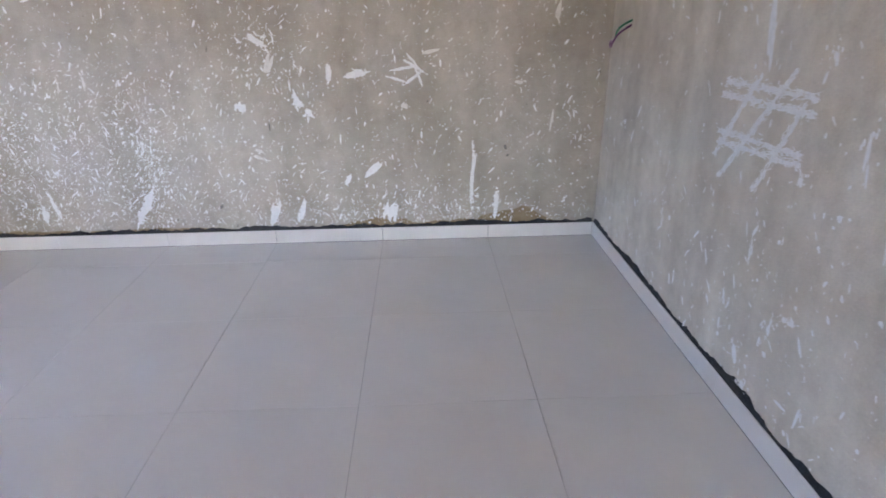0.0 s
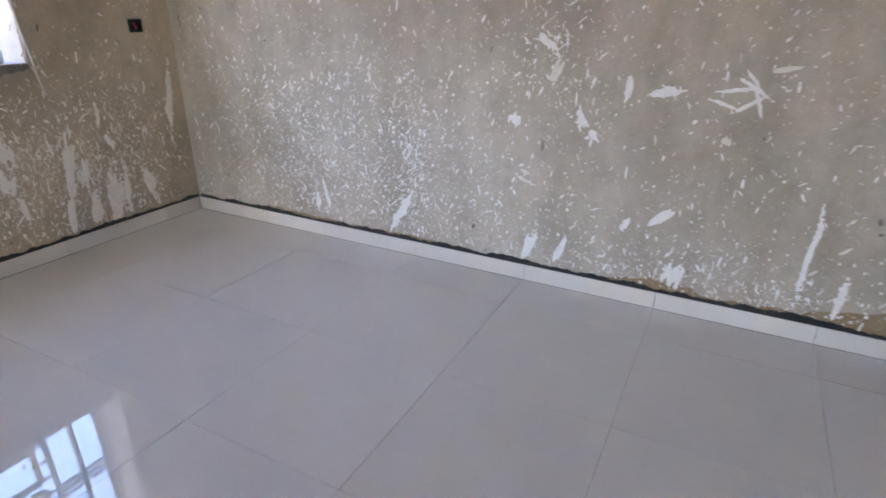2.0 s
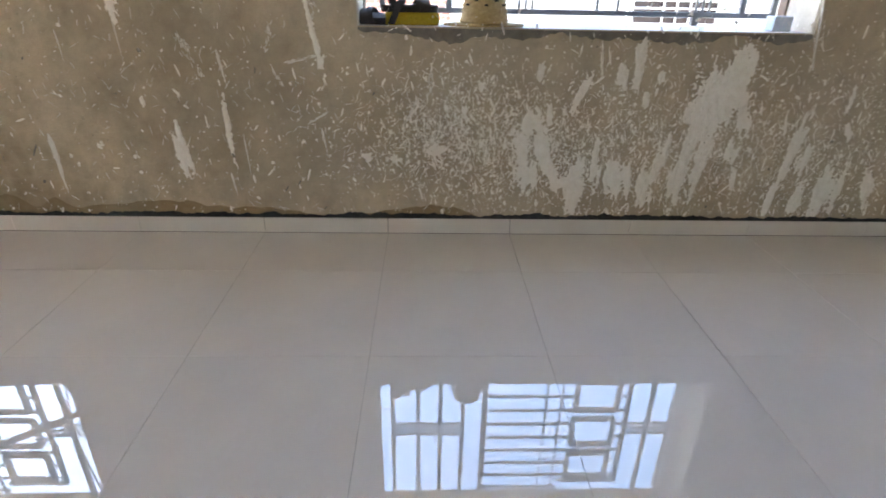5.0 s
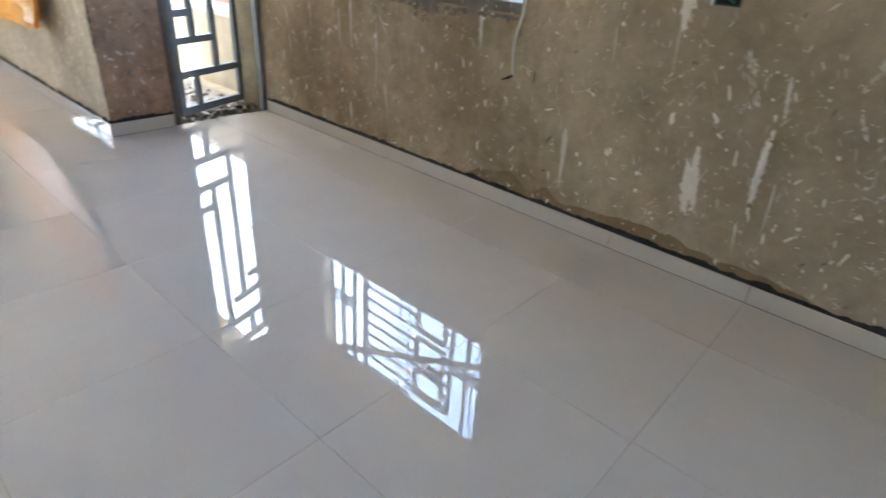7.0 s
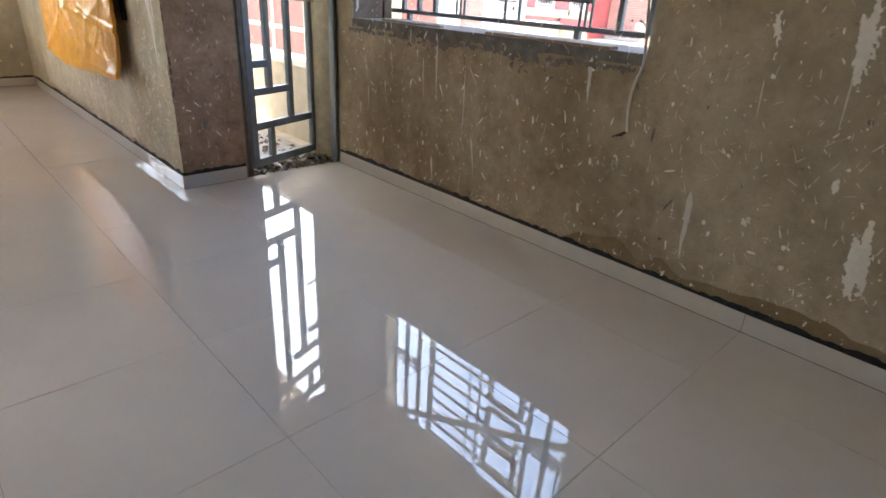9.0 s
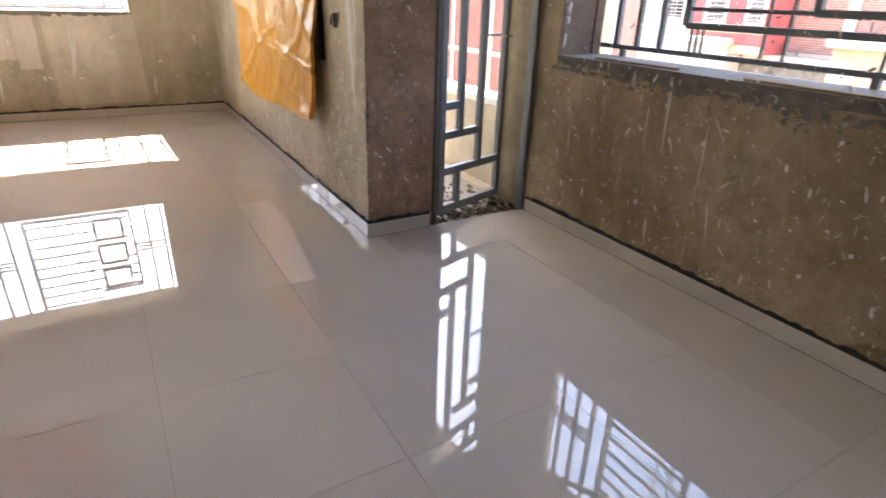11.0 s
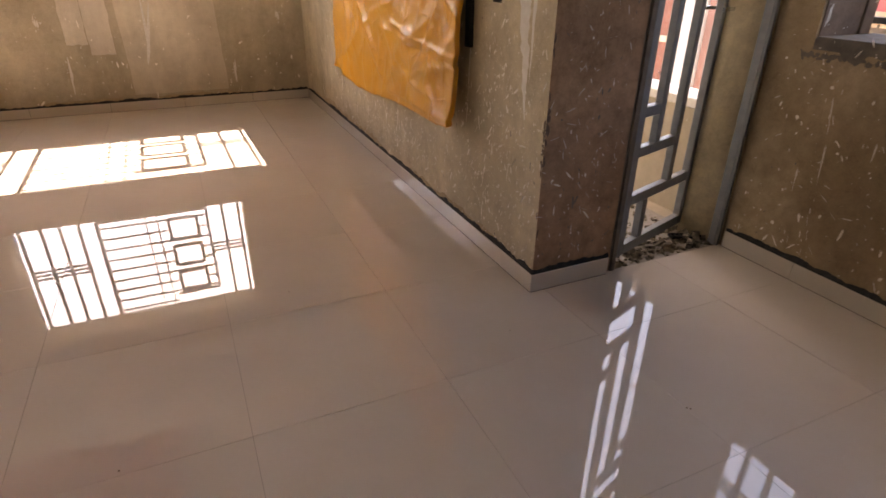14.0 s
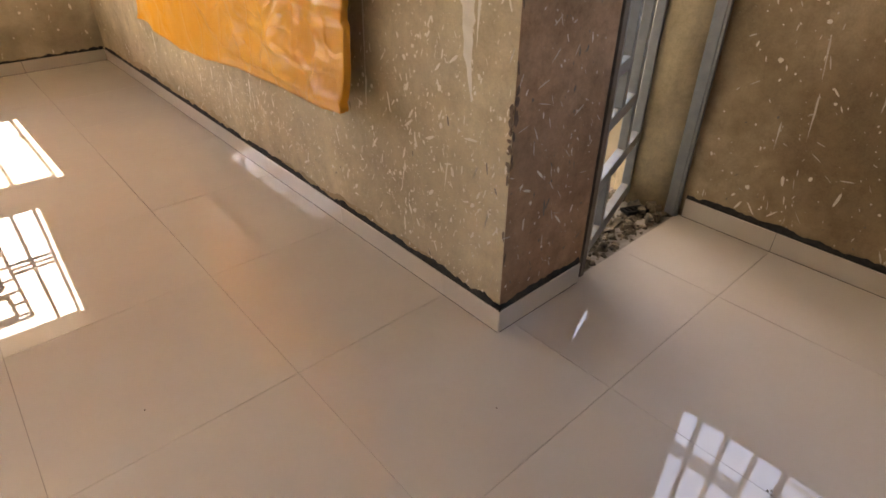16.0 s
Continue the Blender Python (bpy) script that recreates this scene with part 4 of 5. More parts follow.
sc_ = part("tile_spacer_comb", bm, M_BOXK)
sc_.matrix_world = pose(-3.93, -6.74, 0.0, 8, 0, -25)
tagged(sc_, "black plastic comb piece lying in the rubble", "spacer")

GRIT = [[-3.011, -5.835], [-3.004, -5.841], [-2.04, -6.994], [-2.721, -6.404], [-1.466, -6.268]]
vs, fs = [], []
for x, y in GRIT:
    base = len(vs)
    s = r.uniform(0.0016, 0.0028)
    for k in ((-1, -1, 0), (1, -1, 0), (1, 1, 0), (-1, 1, 0), (-0.6, -0.5, 1), (0.5, -0.6, 1.1), (0.6, 0.5, 0.9), (-0.5, 0.6, 1)):
        vs.append((x + k[0] * s * r.uniform(0.7, 1.2), y + k[1] * s * r.uniform(0.7, 1.2), -0.0041 + k[2] * s))
    fs += [tuple(base + j for j in f) for f in ((0, 3, 2, 1), (4, 5, 6, 7), (0, 1, 5, 4), (1, 2, 6, 5), (2, 3, 7, 6), (3, 0, 4, 7))]
stuff("floor_grit", vs, fs, M_RUB, "few dark cement crumbs lying on the tiles", "grit")

# ---- orange plastic sheet hung on the balcony wall ----
m, n, l, b = mat("orange plastic film")
l.new(ramp(n, l, noise_node(n, l, 3.0, 4, 0.6), [(0.3, (0.74, 0.34, 0.035)), (0.7, (0.86, 0.45, 0.075))]), b.inputs["Base Color"])
b.inputs["Roughness"].default_value = 0.31
b.inputs["Specular IOR Level"].default_value = 0.36
fold = mix(n, l, 0.5, ramp(n, l, noise_node(n, l, 2.0, 2, 0.4, stretch=(1, 1.6, 0.8)), [(0.475, (0, 0, 0)), (0.5, (1, 1, 1)), (0.515, (0.1, 0.1, 0.1))]),
           ramp(n, l, noise_node(n, l, 3.6, 2, 0.45, stretch=(1, 0.8, 1.4)), [(0.475, (0, 0, 0)), (0.5, (1, 1, 1)), (0.525, (0, 0, 0))]), "ADD")
bump(n, l, b, mix(n, l, 0.35, fold, noise_node(n, l, 14.0, 5, 0.6)), 0.32, 0.014)
M_FILM = m
bm = bmesh.new()
NU, NV = 150, 120
HEM = ((0.0, 0.50), (0.12, 0.465), (0.28, 0.435), (0.55, 0.468), (0.78, 0.495), (1.0, 0.535))


def hem(u):
    for (u0, z0), (u1, z1) in zip(HEM, HEM[1:]):
        if u <= u1:
            return z0 + (z1 - z0) * (u - u0) / (u1 - u0)
    return HEM[-1][1]


def crease(p, q, s):
    """Sharp folds: ridges of a noise field, flat between them."""
    k = abs(noise.noise((p, q, s)))
    return max(0.0, 1 - k * 5.5) ** 1.5


FOLDS = (((0.26, 1.6), (0.28, 1.2), (0.31, 0.95), (0.39, 0.74), (0.48, 0.60), 0.030, 0.030), ((0.80, 1.5), (0.70, 1.18), (0.58, 1.0), (0.40, 0.93), 0.014, 0.016),
         ((1.0, 1.45), (0.92, 1.05), (0.80, 0.78), (0.70, 0.58), 0.016, 0.020), ((0.58, 0.90), (0.78, 0.845), (1.0, 0.82), 0.010, 0.018), ((0.86, 0.82), (0.84, 0.66), (0.93, 0.56), 0.012, 0.016),
         ((0.12, 1.5), (0.14, 1.0), (0.19, 0.52), 0.026, 0.022), ((0.55, 0.52), (0.78, 0.535), (1.0, 0.56), 0.010, 0.014), ((0.52, 1.6), (0.47, 1.25), (0.50, 1.0), 0.022, 0.018), ((0.62, 0.72), (0.72, 0.64), (0.86, 0.62), 0.009, 0.010))


def folds(u, z):
    """Pleats of the hanging sheet, each a ridge along a broken line: points, then width and height."""
    total = 0.0
    for *line, w, h in FOLDS:
        best = 1.0
        for (u0, z0), (u1, z1) in zip(line, line[1:]):
            ax, az, bx_, bz = (u - u0) * 2.09, z - z0, (u1 - u0) * 2.09, z1 - z0
            k = min(1.0, max(0.0, (ax * bx_ + az * bz) / (bx_ * bx_ + bz * bz)))
            side = ax * bz - az * bx_
            d = math.hypot(ax - k * bx_, az - k * bz) * (1.6 if side > 0 else 0.8)
            best = min(best, d)
        total += 0.45 * h * math.exp(-(best / (1.25 * w)) ** 2)
    return total


grid = []
for i in range(NU + 1):
    u = i / NU
    col = []
    for j in range(NV + 1):
        v = j / NV
        zb = hem(u) + 0.008 * noise.noise((u * 11, 0, 0))
        z = zb + (1.62 - zb) * v
        a = -9.30 + (2.09 + 0.03 * (z - 0.5)) * u
        f = 1 - v
        d = 0.025 + (0.02 + 0.038 * u ** 3) * f + 0.008 * math.sin(8 * u + 2.5 * v + 2.2 * noise.noise((u * 2, v * 2, 5))) * (0.3 + f)
        d += 0.020 * noise.noise((u * 3.0 + v * 1.9, v * 1.1 - u * 0.5, 3.0)) + 0.013 * crease(u * 2.4 + v * 1.5, v * 0.8 - u * 0.4, 1.0) + 0.012 * crease(u * 2.2 - v * 1.6, v * 1.7 + u, 7.0)
        d += 0.006 * crease(u * 6 + v * 2.5, v * 3 - u * 3, 13.0) + 0.016 * math.exp(-((z - 0.80 - 0.12 * (1 - u)) / 0.012) ** 2) * max(0, u - 0.35) + 0.005 * noise.noise((u * 15, v * 11, 9.0))
        d += folds(u, z)
        flare = 0.03 * (1 - u) ** 6 * math.sin(math.pi * min(1, max(0, (z - 0.8) / 0.9)))
        col.append(bm.verts.new((XD - B_ + max(0.006, d), a - flare, z)))
    grid.append(col)
for k in (1, 2):
    grid.append([bm.verts.new((XD - B_ + 0.003 + (v.co.x - XD + B_) * (0.92 if k == 1 else 0.80) - 0.003, v.co.y + 0.004 * k, v.co.z + 0.003 * k)) for v in grid[NU]])
for i in range(NU + 2):
    for j in range(NV):
        f = bm.faces.new([grid[i][j], grid[i + 1][j], grid[i + 1][j + 1], grid[i][j + 1]])
        f.smooth = i < NU
sheet = part("plastic_sheet", bm, M_FILM)
so = sheet.modifiers.new("film", "SOLIDIFY")
so.thickness = 0.0015
tagged(sheet, "creased orange plastic sheet hanging on the tan wall", "plastic sheet")
bm = bmesh.new()
box(bm, (XD - B_ + 0.001, -7.235, 0.87), (XD - B_ + 0.02, -7.185, 2.0), bev=0.003)
tagged(part("cable_duct", bm, M_BOXK), "black strip on the wall behind the plastic sheet", "cable duct")

# ---- boxes and wires ----


def outlet(name, out, a, z, w, h, material, label):
    o = empty(name)
    bm = bmesh.new()
    t = 0.006
    for (p0, p1, q0, q1) in ((-w, w, h - t, h), (-w, w, -h, t - h), (-w, t - w, t - h, h - t), (w - t, w, t - h, h - t)):
        lo, hi = out(a + p0, B_ - 0.004, z + q0), out(a + p1, B_ + 0.002, z + q1)
        box(bm, [min(x) for x in zip(lo, hi)], [max(x) for x in zip(lo, hi)])
    part("rim", bm, material, o)
    # no real hollow: a flat black plate paints the shade inside the box
    bm = bmesh.new()
    lo, hi = out(a - w + t, B_ - 0.002, z - h + t), out(a + w - t, B_ - 0.0005, z + h - t)
    box(bm, [min(x) for x in zip(lo, hi)], [max(x) for x in zip(lo, hi)])
    part("hole_shade", bm, M_BOXK, o, "flat black plate for the shade inside the box")
    return tagged(o, label, "wall box", "wall boxes")


def tube(name, pts, radius, material, label="", category="wire", parent=None):
    cu = bpy.data.curves.new(name, "CURVE")
    cu.dimensions, cu.bevel_depth, cu.bevel_resolution = "3D", radius, 2
    sp = cu.splines.new("NURBS")
    sp.points.add(len(pts) - 1)
    for p, q in zip(sp.points, pts):
        p.co = (*q, 1)
    sp.use_endpoint_u, sp.order_u = True, 3
    tmp = new("tmp", cu)
    me = bpy.data.meshes.new_from_object(tmp.evaluated_get(bpy.context.evaluated_depsgraph_get()))
    bpy.data.objects.remove(tmp)
    me.materials.append(material)
    ob = new(name, me)
    if parent:
        ob.parent = parent
        return ob
    return tagged(ob, label, category)


M_RED = simple("red wire insulation", (0.30, 0.02, 0.04), (0.4, 0.03, 0.06), 30, 0.4, bumps=0)
M_GRN = simple("green wire insulation", (0.02, 0.16, 0.08), (0.03, 0.22, 0.11), 30, 0.4, bumps=0)
M_WIRE = simple("grey white cable", (0.72, 0.70, 0.66), (0.82, 0.80, 0.76), 30, 0.5, bumps=0)
bx = outlet("outlet_box", o_west, -0.21, 1.10, 0.04, 0.034, M_BOXG, "open wall box with red wire in the brown wall")
tube("wire", [o_west(-0.215 + 0.01 * math.sin(k * 2), B_ - 0.006, 1.08 + 0.012 * k) for k in range(4)], 0.004, M_RED, parent=bx)
bx = outlet("outlet_box", o_west, -3.636, 1.07, 0.045, 0.034, M_BOXG, "open green wall box in the brown wall")
tube("wire", [o_west(-3.66 + 0.016 * k, B_ - 0.008, 1.06 + 0.012 * math.sin(k * 1.7)) for k in range(4)], 0.004, M_GRN, parent=bx)
bx = outlet("outlet_box", o_balc, -7.0, 1.09, 0.03, 0.036, M_BOXK, "dark open wall box in the tan wall")
tube("wire", [o_balc(-6.99, B_ - 0.02, 1.12), o_balc(-7.0, B_ - 0.03, 1.1), o_balc(-7.01, B_ - 0.02, 1.07)], 0.006, M_BOXK, parent=bx)
outlet("outlet_box", o_south, -2.475, 1.145, 0.03, 0.03, M_BOXG, "small green wall box in the tan wall beside the window")
tw = tagged(empty("twisted_wires"), "green and purple wires sticking out of the pale wall", "wire")
M_PUR = simple("purple wire insulation", (0.12, 0.03, 0.10), (0.18, 0.05, 0.15), 30, 0.4, bumps=0)
tube("wire", [o_east(-0.25, B_, 1.15), o_east(-0.24, -0.03, 1.13), o_east(-0.2, -0.04, 1.1), o_east(-0.16, -0.03, 1.07)], 0.005, M_GRN, parent=tw)
tube("wire", [o_east(-0.25, B_, 1.13), o_east(-0.21, -0.03, 1.10), o_east(-0.16, -0.04, 1.05), o_east(-0.10, -0.03, 1.02), o_east(-0.06, -0.02, 1.03), o_east(-0.07, -0.02, 1.06), o_east(-0.11, -0.03, 1.05)], 0.005, M_PUR, parent=tw)
wc = tagged(empty("hanging_cable"), "grey cable hanging from the window edge with frayed cores", "cable")
tube("cable", [o_west(a, d, z) for a, d, z in ((-4.46, 0.02, 1.9), (-4.5, -0.01, 1.5), (-4.49, -0.014, 1.18), (-4.465, -0.016, 1.0), (-4.455, -0.012, 0.915), (-4.485, 0.0, 0.85), (-4.497, 0.003, 0.775), (-4.49, 0.002, 0.7), (-4.478, -0.002, 0.645))], 0.0058, M_WIRE, parent=wc)
for k in range(3):
    tube("core", [o_west(-4.478, -0.002, 0.65), o_west(-4.486 - 0.012 * k, -0.006, 0.632), o_west(-4.505 - 0.014 * k, -0.01 - 0.004 * k, 0.625 - 0.004 * k)], 0.002, M_BOXK, parent=wc)
tube("thin_wire", [o_west(a, d, z) for a, d, z in ((-0.80, 0.03, 1.25), (-0.785, -0.004, 0.99), (-0.78, -0.004, 0.93), (-0.775, -0.004, 0.86), (-0.76, -0.004, 0.80))], 0.004, M_WIRE, "thin grey wire hanging over the sill corner")

# ---- on the window sills ----
M_STRAW = simple("woven straw", (0.42, 0.30, 0.14), (0.62, 0.48, 0.26), 60, 0.8, bumps=0.8, dist=0.01)
hat = empty("straw_hat", pose(XC - 0.11, -2.215, SILL + 0.002))


def lathe(profile, material, name, parent, sx=1.0, sy=1.0, seg=40, label=""):
    bm = bmesh.new()
    rings = []
    for rad, z in profile:
        rings.append([bm.verts.new((rad * sx * math.cos(2 * math.pi * k / seg), rad * sy * math.sin(2 * math.pi * k / seg), z)) for k in range(seg)])
    for p, q in zip(rings, rings[1:]):
        for k in range(seg):
            bm.faces.new([p[k], p[(k + 1) % seg], q[(k + 1) % seg], q[k]]).smooth = True
    bm.faces.new(rings[-1])
    bm.faces.new(rings[0][::-1])
    return part(name, bm, material, parent, label)


crown = [(0.105 - 0.03 * (k / 15) + (0.004 if k % 2 else 0), 0.012 + 0.15 * k / 15) for k in range(16)] + [(0.06, 0.168), (0.02, 0.171)]
lathe(crown, M_STRAW, "crown", hat, 0.88, 1.0)
lathe([(0.09, 0.003), (0.175, 0.0), (0.178, 0.006), (0.10, 0.014)], M_STRAW, "brim", hat, 0.62, 1.0)
for k in range(14):
    bm = bmesh.new()
    a = 2 * math.pi * k / 14
    mm = Matrix.Translation((0.088 * math.cos(a) * 0.93, 0.097 * math.sin(a), 0.085 + (0.018 if k % 2 else 0))) @ Matrix.Rotation(a, 4, "Z")
    box(bm, (-0.003, -0.008, -0.004), (0.004, 0.008, 0.004), m=mm)
    part("stitch", bm, M_BOXK, hat, "dark woven stitch")
tagged(hat, "straw hat with dark stitches standing on the sill", "hat")

M_PET = simple("cloudy white plastic", (0.62, 0.66, 0.70), (0.74, 0.77, 0.80), 12, 0.3, bumps=0)
M_BLUE = simple("blue printed label", (0.03, 0.12, 0.42), (0.05, 0.18, 0.52), 20, 0.4, bumps=0)
bt = empty("plastic_bottle", pose(-0.138, YE - 0.10, SILL + 0.052))
lathe([(0.028, 0.0), (0.033, 0.006), (0.033, 0.06), (0.031, 0.065), (0.031, 0.125), (0.033, 0.13), (0.032, 0.155), (0.024, 0.185), (0.014, 0.205), (0.013, 0.225)], M_PET, "body", bt, seg=28)
lathe([(0.0318, 0.067), (0.0318, 0.123)], M_BLUE, "label", bt, seg=28, label="blue printed label")
lathe([(0.0155, 0.212), (0.0155, 0.234), (0.012, 0.236)], M_BLUE, "cap", bt, seg=20, label="blue screw cap")
tagged(bt, "white plastic bottle with a blue label on the sill", "bottle")

M_YEL = simple("yellow sponge", (0.45, 0.32, 0.02), (0.58, 0.43, 0.04), 90, 0.85, bumps=0.7)
bm = bmesh.new()
box(bm, (-0.055, -0.115, 0), (0.055, 0.115, 0.05), bev=0.006)
sp = part("sponge_block", bm, M_YEL)
sp.matrix_world = pose(XC - 0.11, -2.53, SILL + 0.001, 0, 0, 6)
tagged(sp, "yellow sponge block lying on the window sill", "sponge")
M_STRAP = simple("black rubber", (0.015, 0.013, 0.016), (0.035, 0.028, 0.03), 40, 0.5)
M_SOLE = simple("pale blue foam", (0.25, 0.32, 0.42), (0.4, 0.47, 0.56), 30, 0.7)


def sandal():
    s = empty("sandal")
    bm = bmesh.new()
    top, bot = [], []
    for k in range(28):
        a = 2 * math.pi * k / 28
        y = 0.125 * math.sin(a)
        x = (0.040 + 0.008 * math.sin(a) - 0.006 * math.cos(2 * a)) * math.cos(a)
        top.append(bm.verts.new((x, y, 0.018 + 0.012 * (y / 0.125) ** 2)))
        bot.append(bm.verts.new((x * 0.96, y * 0.98, 0.0)))
    bm.faces.new(top)
    bm.faces.new(bot[::-1])
    for k in range(28):
        bm.faces.new([bot[k], bot[(k + 1) % 28], top[(k + 1) % 28], top[k]])
    part("sole", bm, M_STRAP, s, "black rubber sole")
    bm = bmesh.new()
    bm.faces.new([bm.verts.new(((0.036 + 0.008 * math.sin(a)) * math.cos(a), 0.112 * math.sin(a), 0.0315)) for a in (2 * math.pi * q / 24 for q in range(24))])
    bmesh.ops.solidify(bm, geom=bm.faces[:], thickness=0.003)
    part("insole", bm, M_SOLE, s, "pale blue foam insole")
    for yc, hh, bw, lean in ((0.062, 0.040, 0.022, 0.0), (0.022, 0.048, 0.012, 0.02), (-0.06, 0.092, 0.015, -0.045)):
        bm = bmesh.new()
        prev = None
        for k in range(15):
            a = math.pi * k / 14
            row = [bm.verts.new(((0.047 + e) * math.cos(a), yc + w + lean * math.sin(a), 0.012 + (hh + e) * math.sin(a))) for e, w in ((0, -bw), (0.004, -bw), (0.004, bw), (0, bw))]
            if prev:
                for q in range(4):
                    bm.faces.new([prev[q], prev[(q + 1) % 4], row[(q + 1) % 4], row[q]])
            prev = row
        part("strap", bm, M_STRAP, s, "black rubber strap")
    return tagged(s, "black strapped sandal with a pale blue sole", "sandal", "sandals on the sill")


s1 = sandal()
s1.matrix_basis = pose(XC - 0.10, -2.54, SILL + 0.0515, 0, 0, 8)
copy_thing(s1, pose(XC - 0.10, -2.665, SILL + 0.006, 0, -14, 168))
bm = bmesh.new()
box(bm, (-0.03, -0.045, 0), (0.03, 0.045, 0.062), bev=0.004)
M_PALE = simple("pale blue card", (0.42, 0.5, 0.62), (0.5, 0.57, 0.68), 20, 0.6)
pb = part("small_carton", bm, M_PALE)
pb.matrix_world = pose(XC - 0.11, -0.90, SILL + 0.001, 0, 0, 5)
tagged(pb, "small pale blue carton on the window sill", "carton")
for y0, ln, rot, hw in ((-5.95, 0.5, 1, 0.014), (-5.0, 0.72, -1.5, 0.032)):
    bm = bmesh.new()
    box(bm, (-hw, -ln / 2, 0), (hw, ln / 2, 0.010), bev=0.002)
    la = part("wooden_lath", bm, M_WOOD)
    la.matrix_world = pose(XC - 0.07, y0, SILL + 0.001, 0, 0, rot)
    tagged(la, "thin raw wooden lath lying on the sill", "lath", "laths on the sill")
bm = bmesh.new()
dl = math.hypot(2.0, 0.93)
box(bm, (-0.012, -dl / 2, -0.022), (0.012, dl / 2, 0.022), bev=0.002)
br = part("wooden_brace", bm, M_WOOD)
br.matrix_world = pose(XC - 0.376, -5.45, 1.815, -math.degrees(math.atan2(0.93, 2.0)), 0, 0)
tagged(br, "slanted wooden batten tied behind the window grille", "batten")

# ---- cloth sheet slung under the ceiling ----
M_CLOTH = simple("reddish brown cloth", (0.27, 0.105, 0.048), (0.36, 0.15, 0.072), 4, 0.8, bumps=0.5, dist=0.02)
bm = bmesh.new()
NU, NV = 30, 34
grid = []
for i in range(NU + 1):
    u = i / NU
    row = []
    for j in range(NV + 1):
        v = j / NV
        sag = 0.10 * math.sin(math.pi * u) * math.sin(math.pi * v)
        x = -1.25 + 2.9 * u + 0.03 * math.sin(9 * v)
        y = -9.5 + 3.2 * v - 0.10 * math.sin(math.pi * u) * (1 - v)
        row.append(bm.verts.new((x, y, 2.66 - sag + 0.018 * noise.noise((u * 4, v * 12, 0)) - 0.10 * math.exp(-((u * 26) ** 2 + (v * 26) ** 2)))))
    grid.append(row)
for i in range(NU):
    for j in range(NV):
        bm.faces.new([grid[i][j], grid[i + 1][j], grid[i + 1][j + 1], grid[i][j + 1]]).smooth = True
cl = part("cloth_sheet", bm, M_CLOTH)
cl.modifiers.new("cloth", "SOLIDIFY").thickness = 0.003
tagged(cl, "reddish brown cloth slung under the ceiling", "cloth")
for x, y in ((-1.25, -9.5), (1.64, -9.5), (-1.25, -6.32), (1.64, -6.32)):
    tube("tie_cord", [(x, y, 2.6), (x, y, 2.75), (x, y, HC + 0.02)], 0.006, M_WIRE, "grey cord tying the cloth to the ceiling", "cord")

# ---- street outside ----


def brick_mat(name, a, c, mortar, scale=4.0):
    m, n, l, b = mat(name)
    tc = n.new("ShaderNodeTexCoord")
    mp = n.new("ShaderNodeMapping")
    mp.inputs["Rotation"].default_value = (radians(90), 0, radians(90))
    sw = n.new("ShaderNodeSeparateXYZ")
    cb = n.new("ShaderNodeCombineXYZ")
    l.new(tc.outputs["Object"], sw.inputs[0])
    ad = n.new("ShaderNodeMath")
    l.new(sw.outputs[0], ad.inputs[0])
    l.new(sw.outputs[1], ad.inputs[1])
    l.new(ad.outputs[0], cb.inputs[0])
    l.new(sw.outputs[2], cb.inputs[1])
    bt = n.new("ShaderNodeTexBrick")
    bt.inputs["Scale"].default_value = scale
    bt.inputs["Color1"].default_value, bt.inputs["Color2"].default_value, bt.inputs["Mortar"].default_value = (*a, 1), (*c, 1), (*mortar, 1)
    bt.inputs["Mortar Size"].default_value = 0.03
    l.new(cb.outputs[0], bt.inputs["Vector"])
    l.new(mix(n, l, 0.5, bt.outputs["Color"], ramp(n, l, noise_node(n, l, 1.2, 5), [(0.3, (0.7, 0.7, 0.7)), (0.7, (1.2, 1.2, 1.2))]), "MULTIPLY"), b.inputs["Base Color"])
    b.inputs["Roughness"].default_value = 0.9
    return m


M_BRICK = brick_mat("red hollow brick", (0.20, 0.055, 0.04), (0.27, 0.085, 0.06), (0.26, 0.20, 0.17))
M_WHITE = simple("white facade paint", (0.48, 0.465, 0.44), (0.58, 0.565, 0.54), 2, 0.8)
M_PINK = simple("red pink facade paint", (0.40, 0.09, 0.09), (0.48, 0.125, 0.12), 2, 0.8)
M_CRM = simple("cream facade paint", (0.36, 0.29, 0.20), (0.43, 0.355, 0.255), 2, 0.8)
M_STONE = simple("grey rubble stone", (0.12, 0.11, 0.10), (0.24, 0.22, 0.195), 5, 0.9, bumps=0.5, dist=0.05)
M_GLASS = simple("dim window glass", (0.03, 0.02, 0.02), (0.05, 0.035, 0.035), 3, 0.35, bumps=0, spec=0.2)


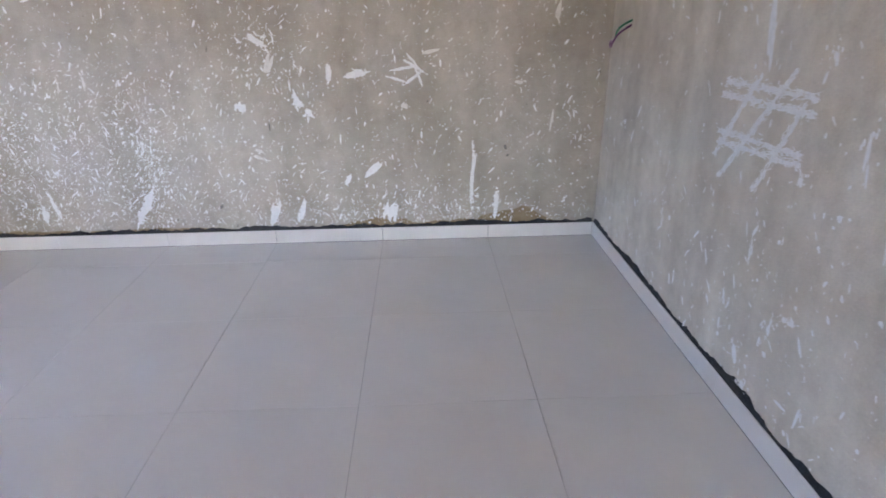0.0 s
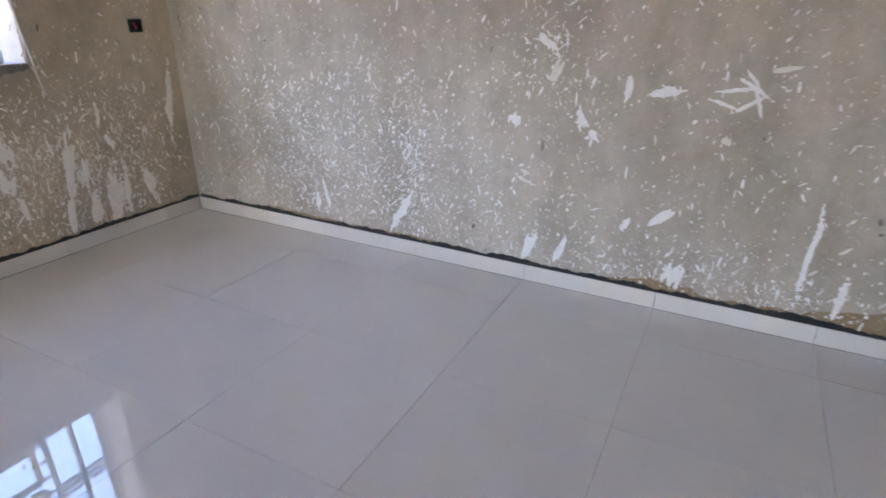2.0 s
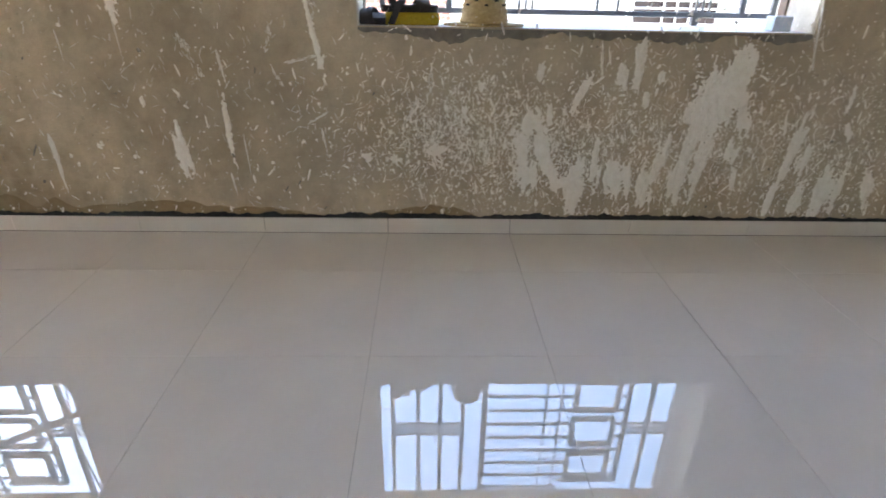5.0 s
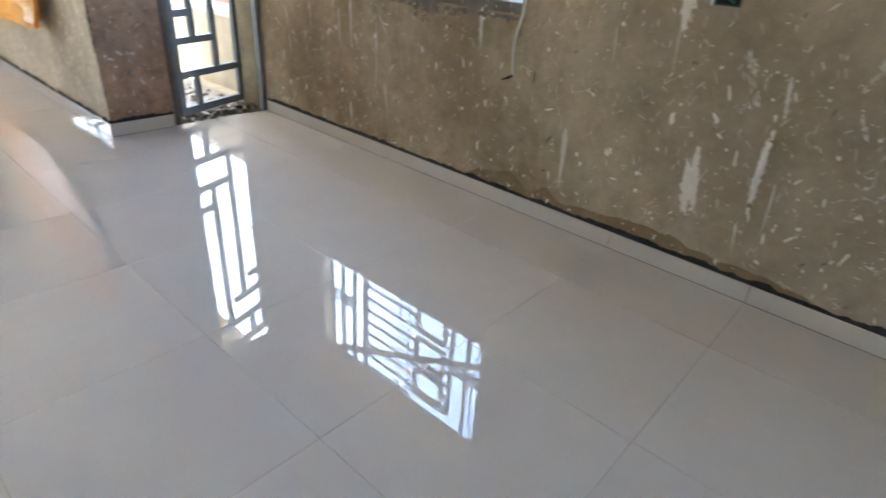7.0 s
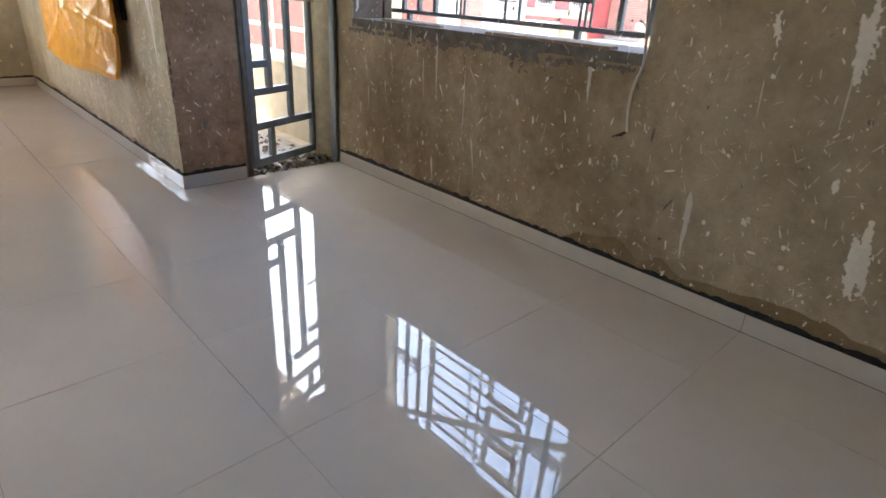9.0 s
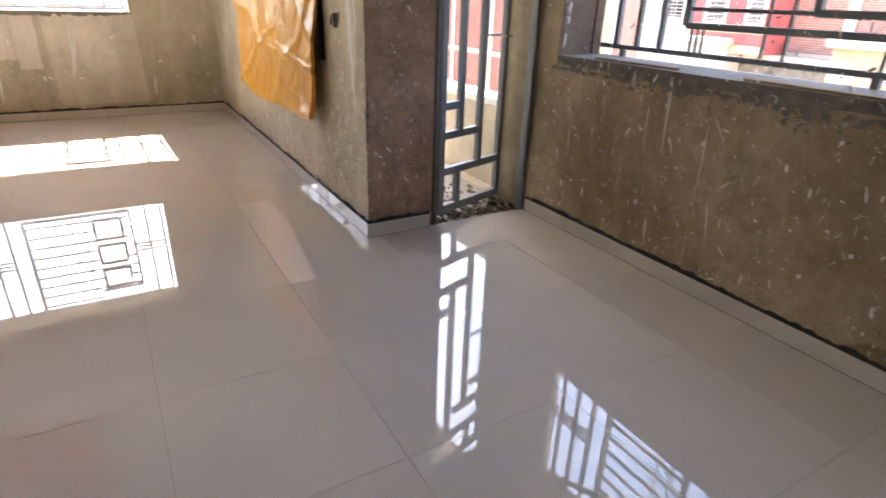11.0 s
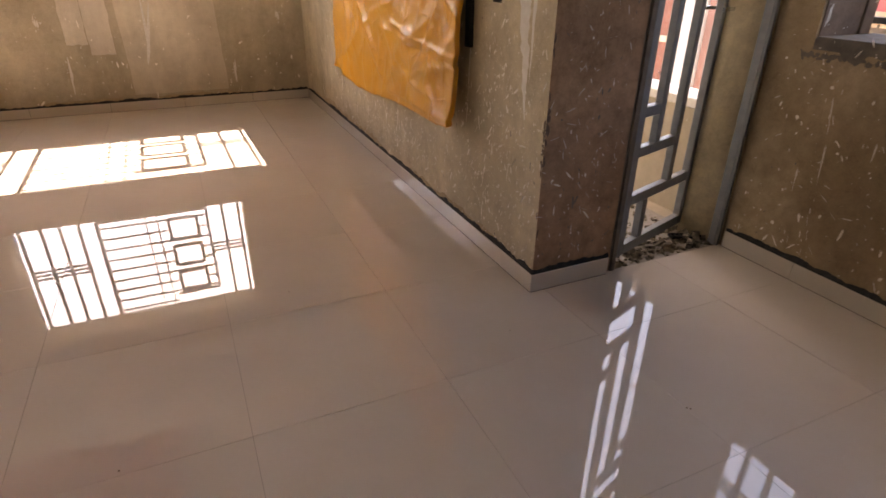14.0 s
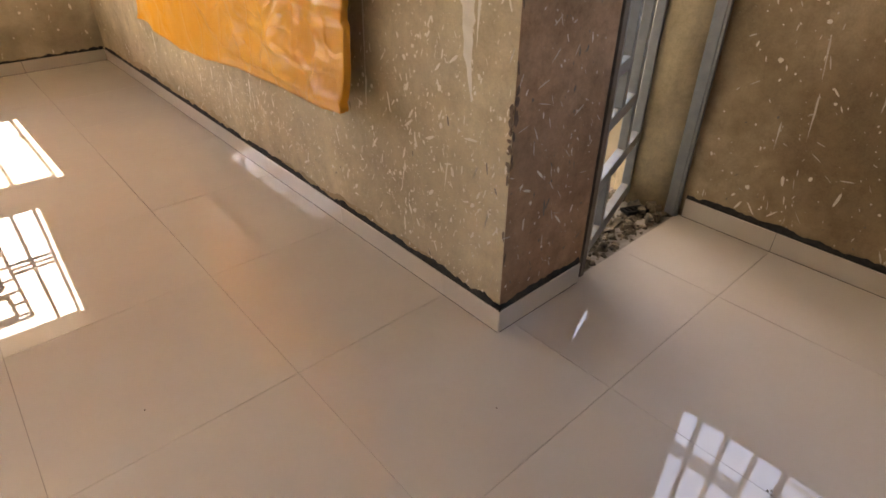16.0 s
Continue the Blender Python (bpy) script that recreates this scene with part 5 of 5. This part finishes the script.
def building(x, y0, y1, z0, z1, material, label, windows=(), bands=(), columns=(), depth=6.0, band_mat=None):
    """A house whose street face stands at x; windows are (y, z, width, height, style)."""
    h = empty("house")
    bm = bmesh.new()
    box(bm, (x - depth, y0, z0), (x, y1, z1))
    part("wall", bm, material, h)
    bm = bmesh.new()
    box(bm, (x - depth - 0.2, y0 - 0.1, z1), (x + 0.25, y1 + 0.1, z1 + 0.2), bev=0.02)
    part("roof", bm, M_CONC, h)
    for z in bands:
        bm = bmesh.new()
        box(bm, (x, y0, z - 0.12), (x + 0.05, y1, z + 0.12))
        part("band", bm, band_mat or M_CONC, h)
    for y in columns:
        bm = bmesh.new()
        box(bm, (x, y - 0.15, z0), (x + 0.06, y + 0.15, z1))
        part("column", bm, band_mat or M_CONC, h)
    for y, z, w, hh, style in windows:
        bm = bmesh.new()
        t = 0.07
        for p0, p1, q0, q1 in ((-w / 2, w / 2, hh - t, hh), (-w / 2, w / 2, 0, t), (-w / 2, -w / 2 + t, t, hh - t), (w / 2 - t, w / 2, t, hh - t)):
            box(bm, (x, y + p0, z + q0), (x + 0.07, y + p1, z + q1))
        win = part("window_frame", bm, M_WHITE, h)
        bm = bmesh.new()
        box(bm, (x + 0.004, y - w / 2 + t, z + t), (x + 0.02, y + w / 2 - t, z + hh - t))
        part("pane", bm, M_GLASS, win)
        if style:
            k = t + 0.05
            while k < hh - t:
                bm = bmesh.new()
                box(bm, (x + 0.05, y - w / 2 + t, z + k), (x + 0.062, y + w / 2 - t, z + k + 0.022))
                part("bar", bm, M_WHITE, win)
                k += style
            for q in (0.36, 0.5, 0.64) if style < 0.11 else (0.2, 0.35, 0.5, 0.65, 0.8):
                bm = bmesh.new()
                box(bm, (x + 0.062, y - w / 2 + w * q, z + t), (x + 0.07, y - w / 2 + w * q + 0.022, z + hh - t))
                part("bar", bm, M_WHITE, win)
    return tagged(h, label, "house", "houses across the street")


GZ = -3.5
building(-9.0, -1.62, 5.5, GZ, 2.7, M_WHITE, "white painted house with a barred window", [(0.62, 0.45, 1.2, 1.3, 0.09), (3.4, 0.45, 1.2, 1.3, 0.09)], [2.4])
M_BRICK2 = brick_mat("pale dusty brick", (0.31, 0.12, 0.085), (0.39, 0.17, 0.125), (0.42, 0.36, 0.32))
building(-9.6, -6.2, -1.64, GZ, 2.3, M_BRICK2, "pale red brick house with white bands", [(-4.4, 0.6, 1.0, 1.2, 0)], [2.0, -0.2], [-2.0], band_mat=M_WHITE)
building(-20.0, -44.0, -21.0, GZ, 4.5, M_BRICK, "red brick building with a pale concrete frame", [], [1.6, -1.4], [-42, -38, -34.1, -30.2, -26.2, -22.2], band_mat=M_CONC)
building(-18.0, -20.8, -19.62, GZ, 3.4, M_WHITE, "narrow white painted house")
building(-18.1, -19.6, -18.4, GZ, 3.0, M_BRICK2, "narrow bare brick house", [], [2.2])
building(-18.0, -18.38, -16.42, GZ, 3.4, M_WHITE, "white painted house with a shuttered window", [(-17.2, 0.85, 1.0, 1.3, 0.1)])
building(-18.0, -16.4, -13.85, 0.05, 5.0, M_PINK, "red pink house with ornate white window bars", [(-15.6, 0.8, 0.74, 1.15, 0.12), (-14.33, 0.8, 0.6, 1.15, 0.12)], [0.13, 0.68], band_mat=M_CRM)
building(-17.9, -16.4, -14.92, GZ, 0.22, M_WHITE, "low white painted annex")
building(-18.6, -14.9, -11.85, GZ, -0.16, M_STONE, "grey rubble stone basement storey")
building(-19.0, -13.83, -11.0, -0.1, 4.5, M_BRICK2, "bare red brick house with concrete floors", [], [0.0, 2.2], [-12.3, -11.2])
building(-17.6, -11.83, -9.7, GZ, 0.42, M_CRM, "low cream painted house with small windows", [(-11.35, -0.35, 0.4, 0.28, 0.1), (-10.5, -0.35, 0.5, 0.28, 0.1)])
building(-19.0, -10.95, -6.0, GZ, 4.2, M_CRM, "tall cream painted house with small windows", [(-10.3, 0.9, 0.6, 0.9, 0), (-8.9, 0.9, 0.6, 0.9, 0), (-7.5, 0.9, 0.6, 0.9, 0)], [0.5])
# the brick house behind the far windows faces north
rear = building(-26.0, -9.0, 12.0, GZ, 1.75, M_BRICK2, "low red brick house with a white concrete frame", [], [0.78], [-6.5, -2.95, -1.6, 0.45, 2.65, 6.5, 9.8], band_mat=M_WHITE)
rear.matrix_basis = pose(0, 0, 0, 0, 0, 90)
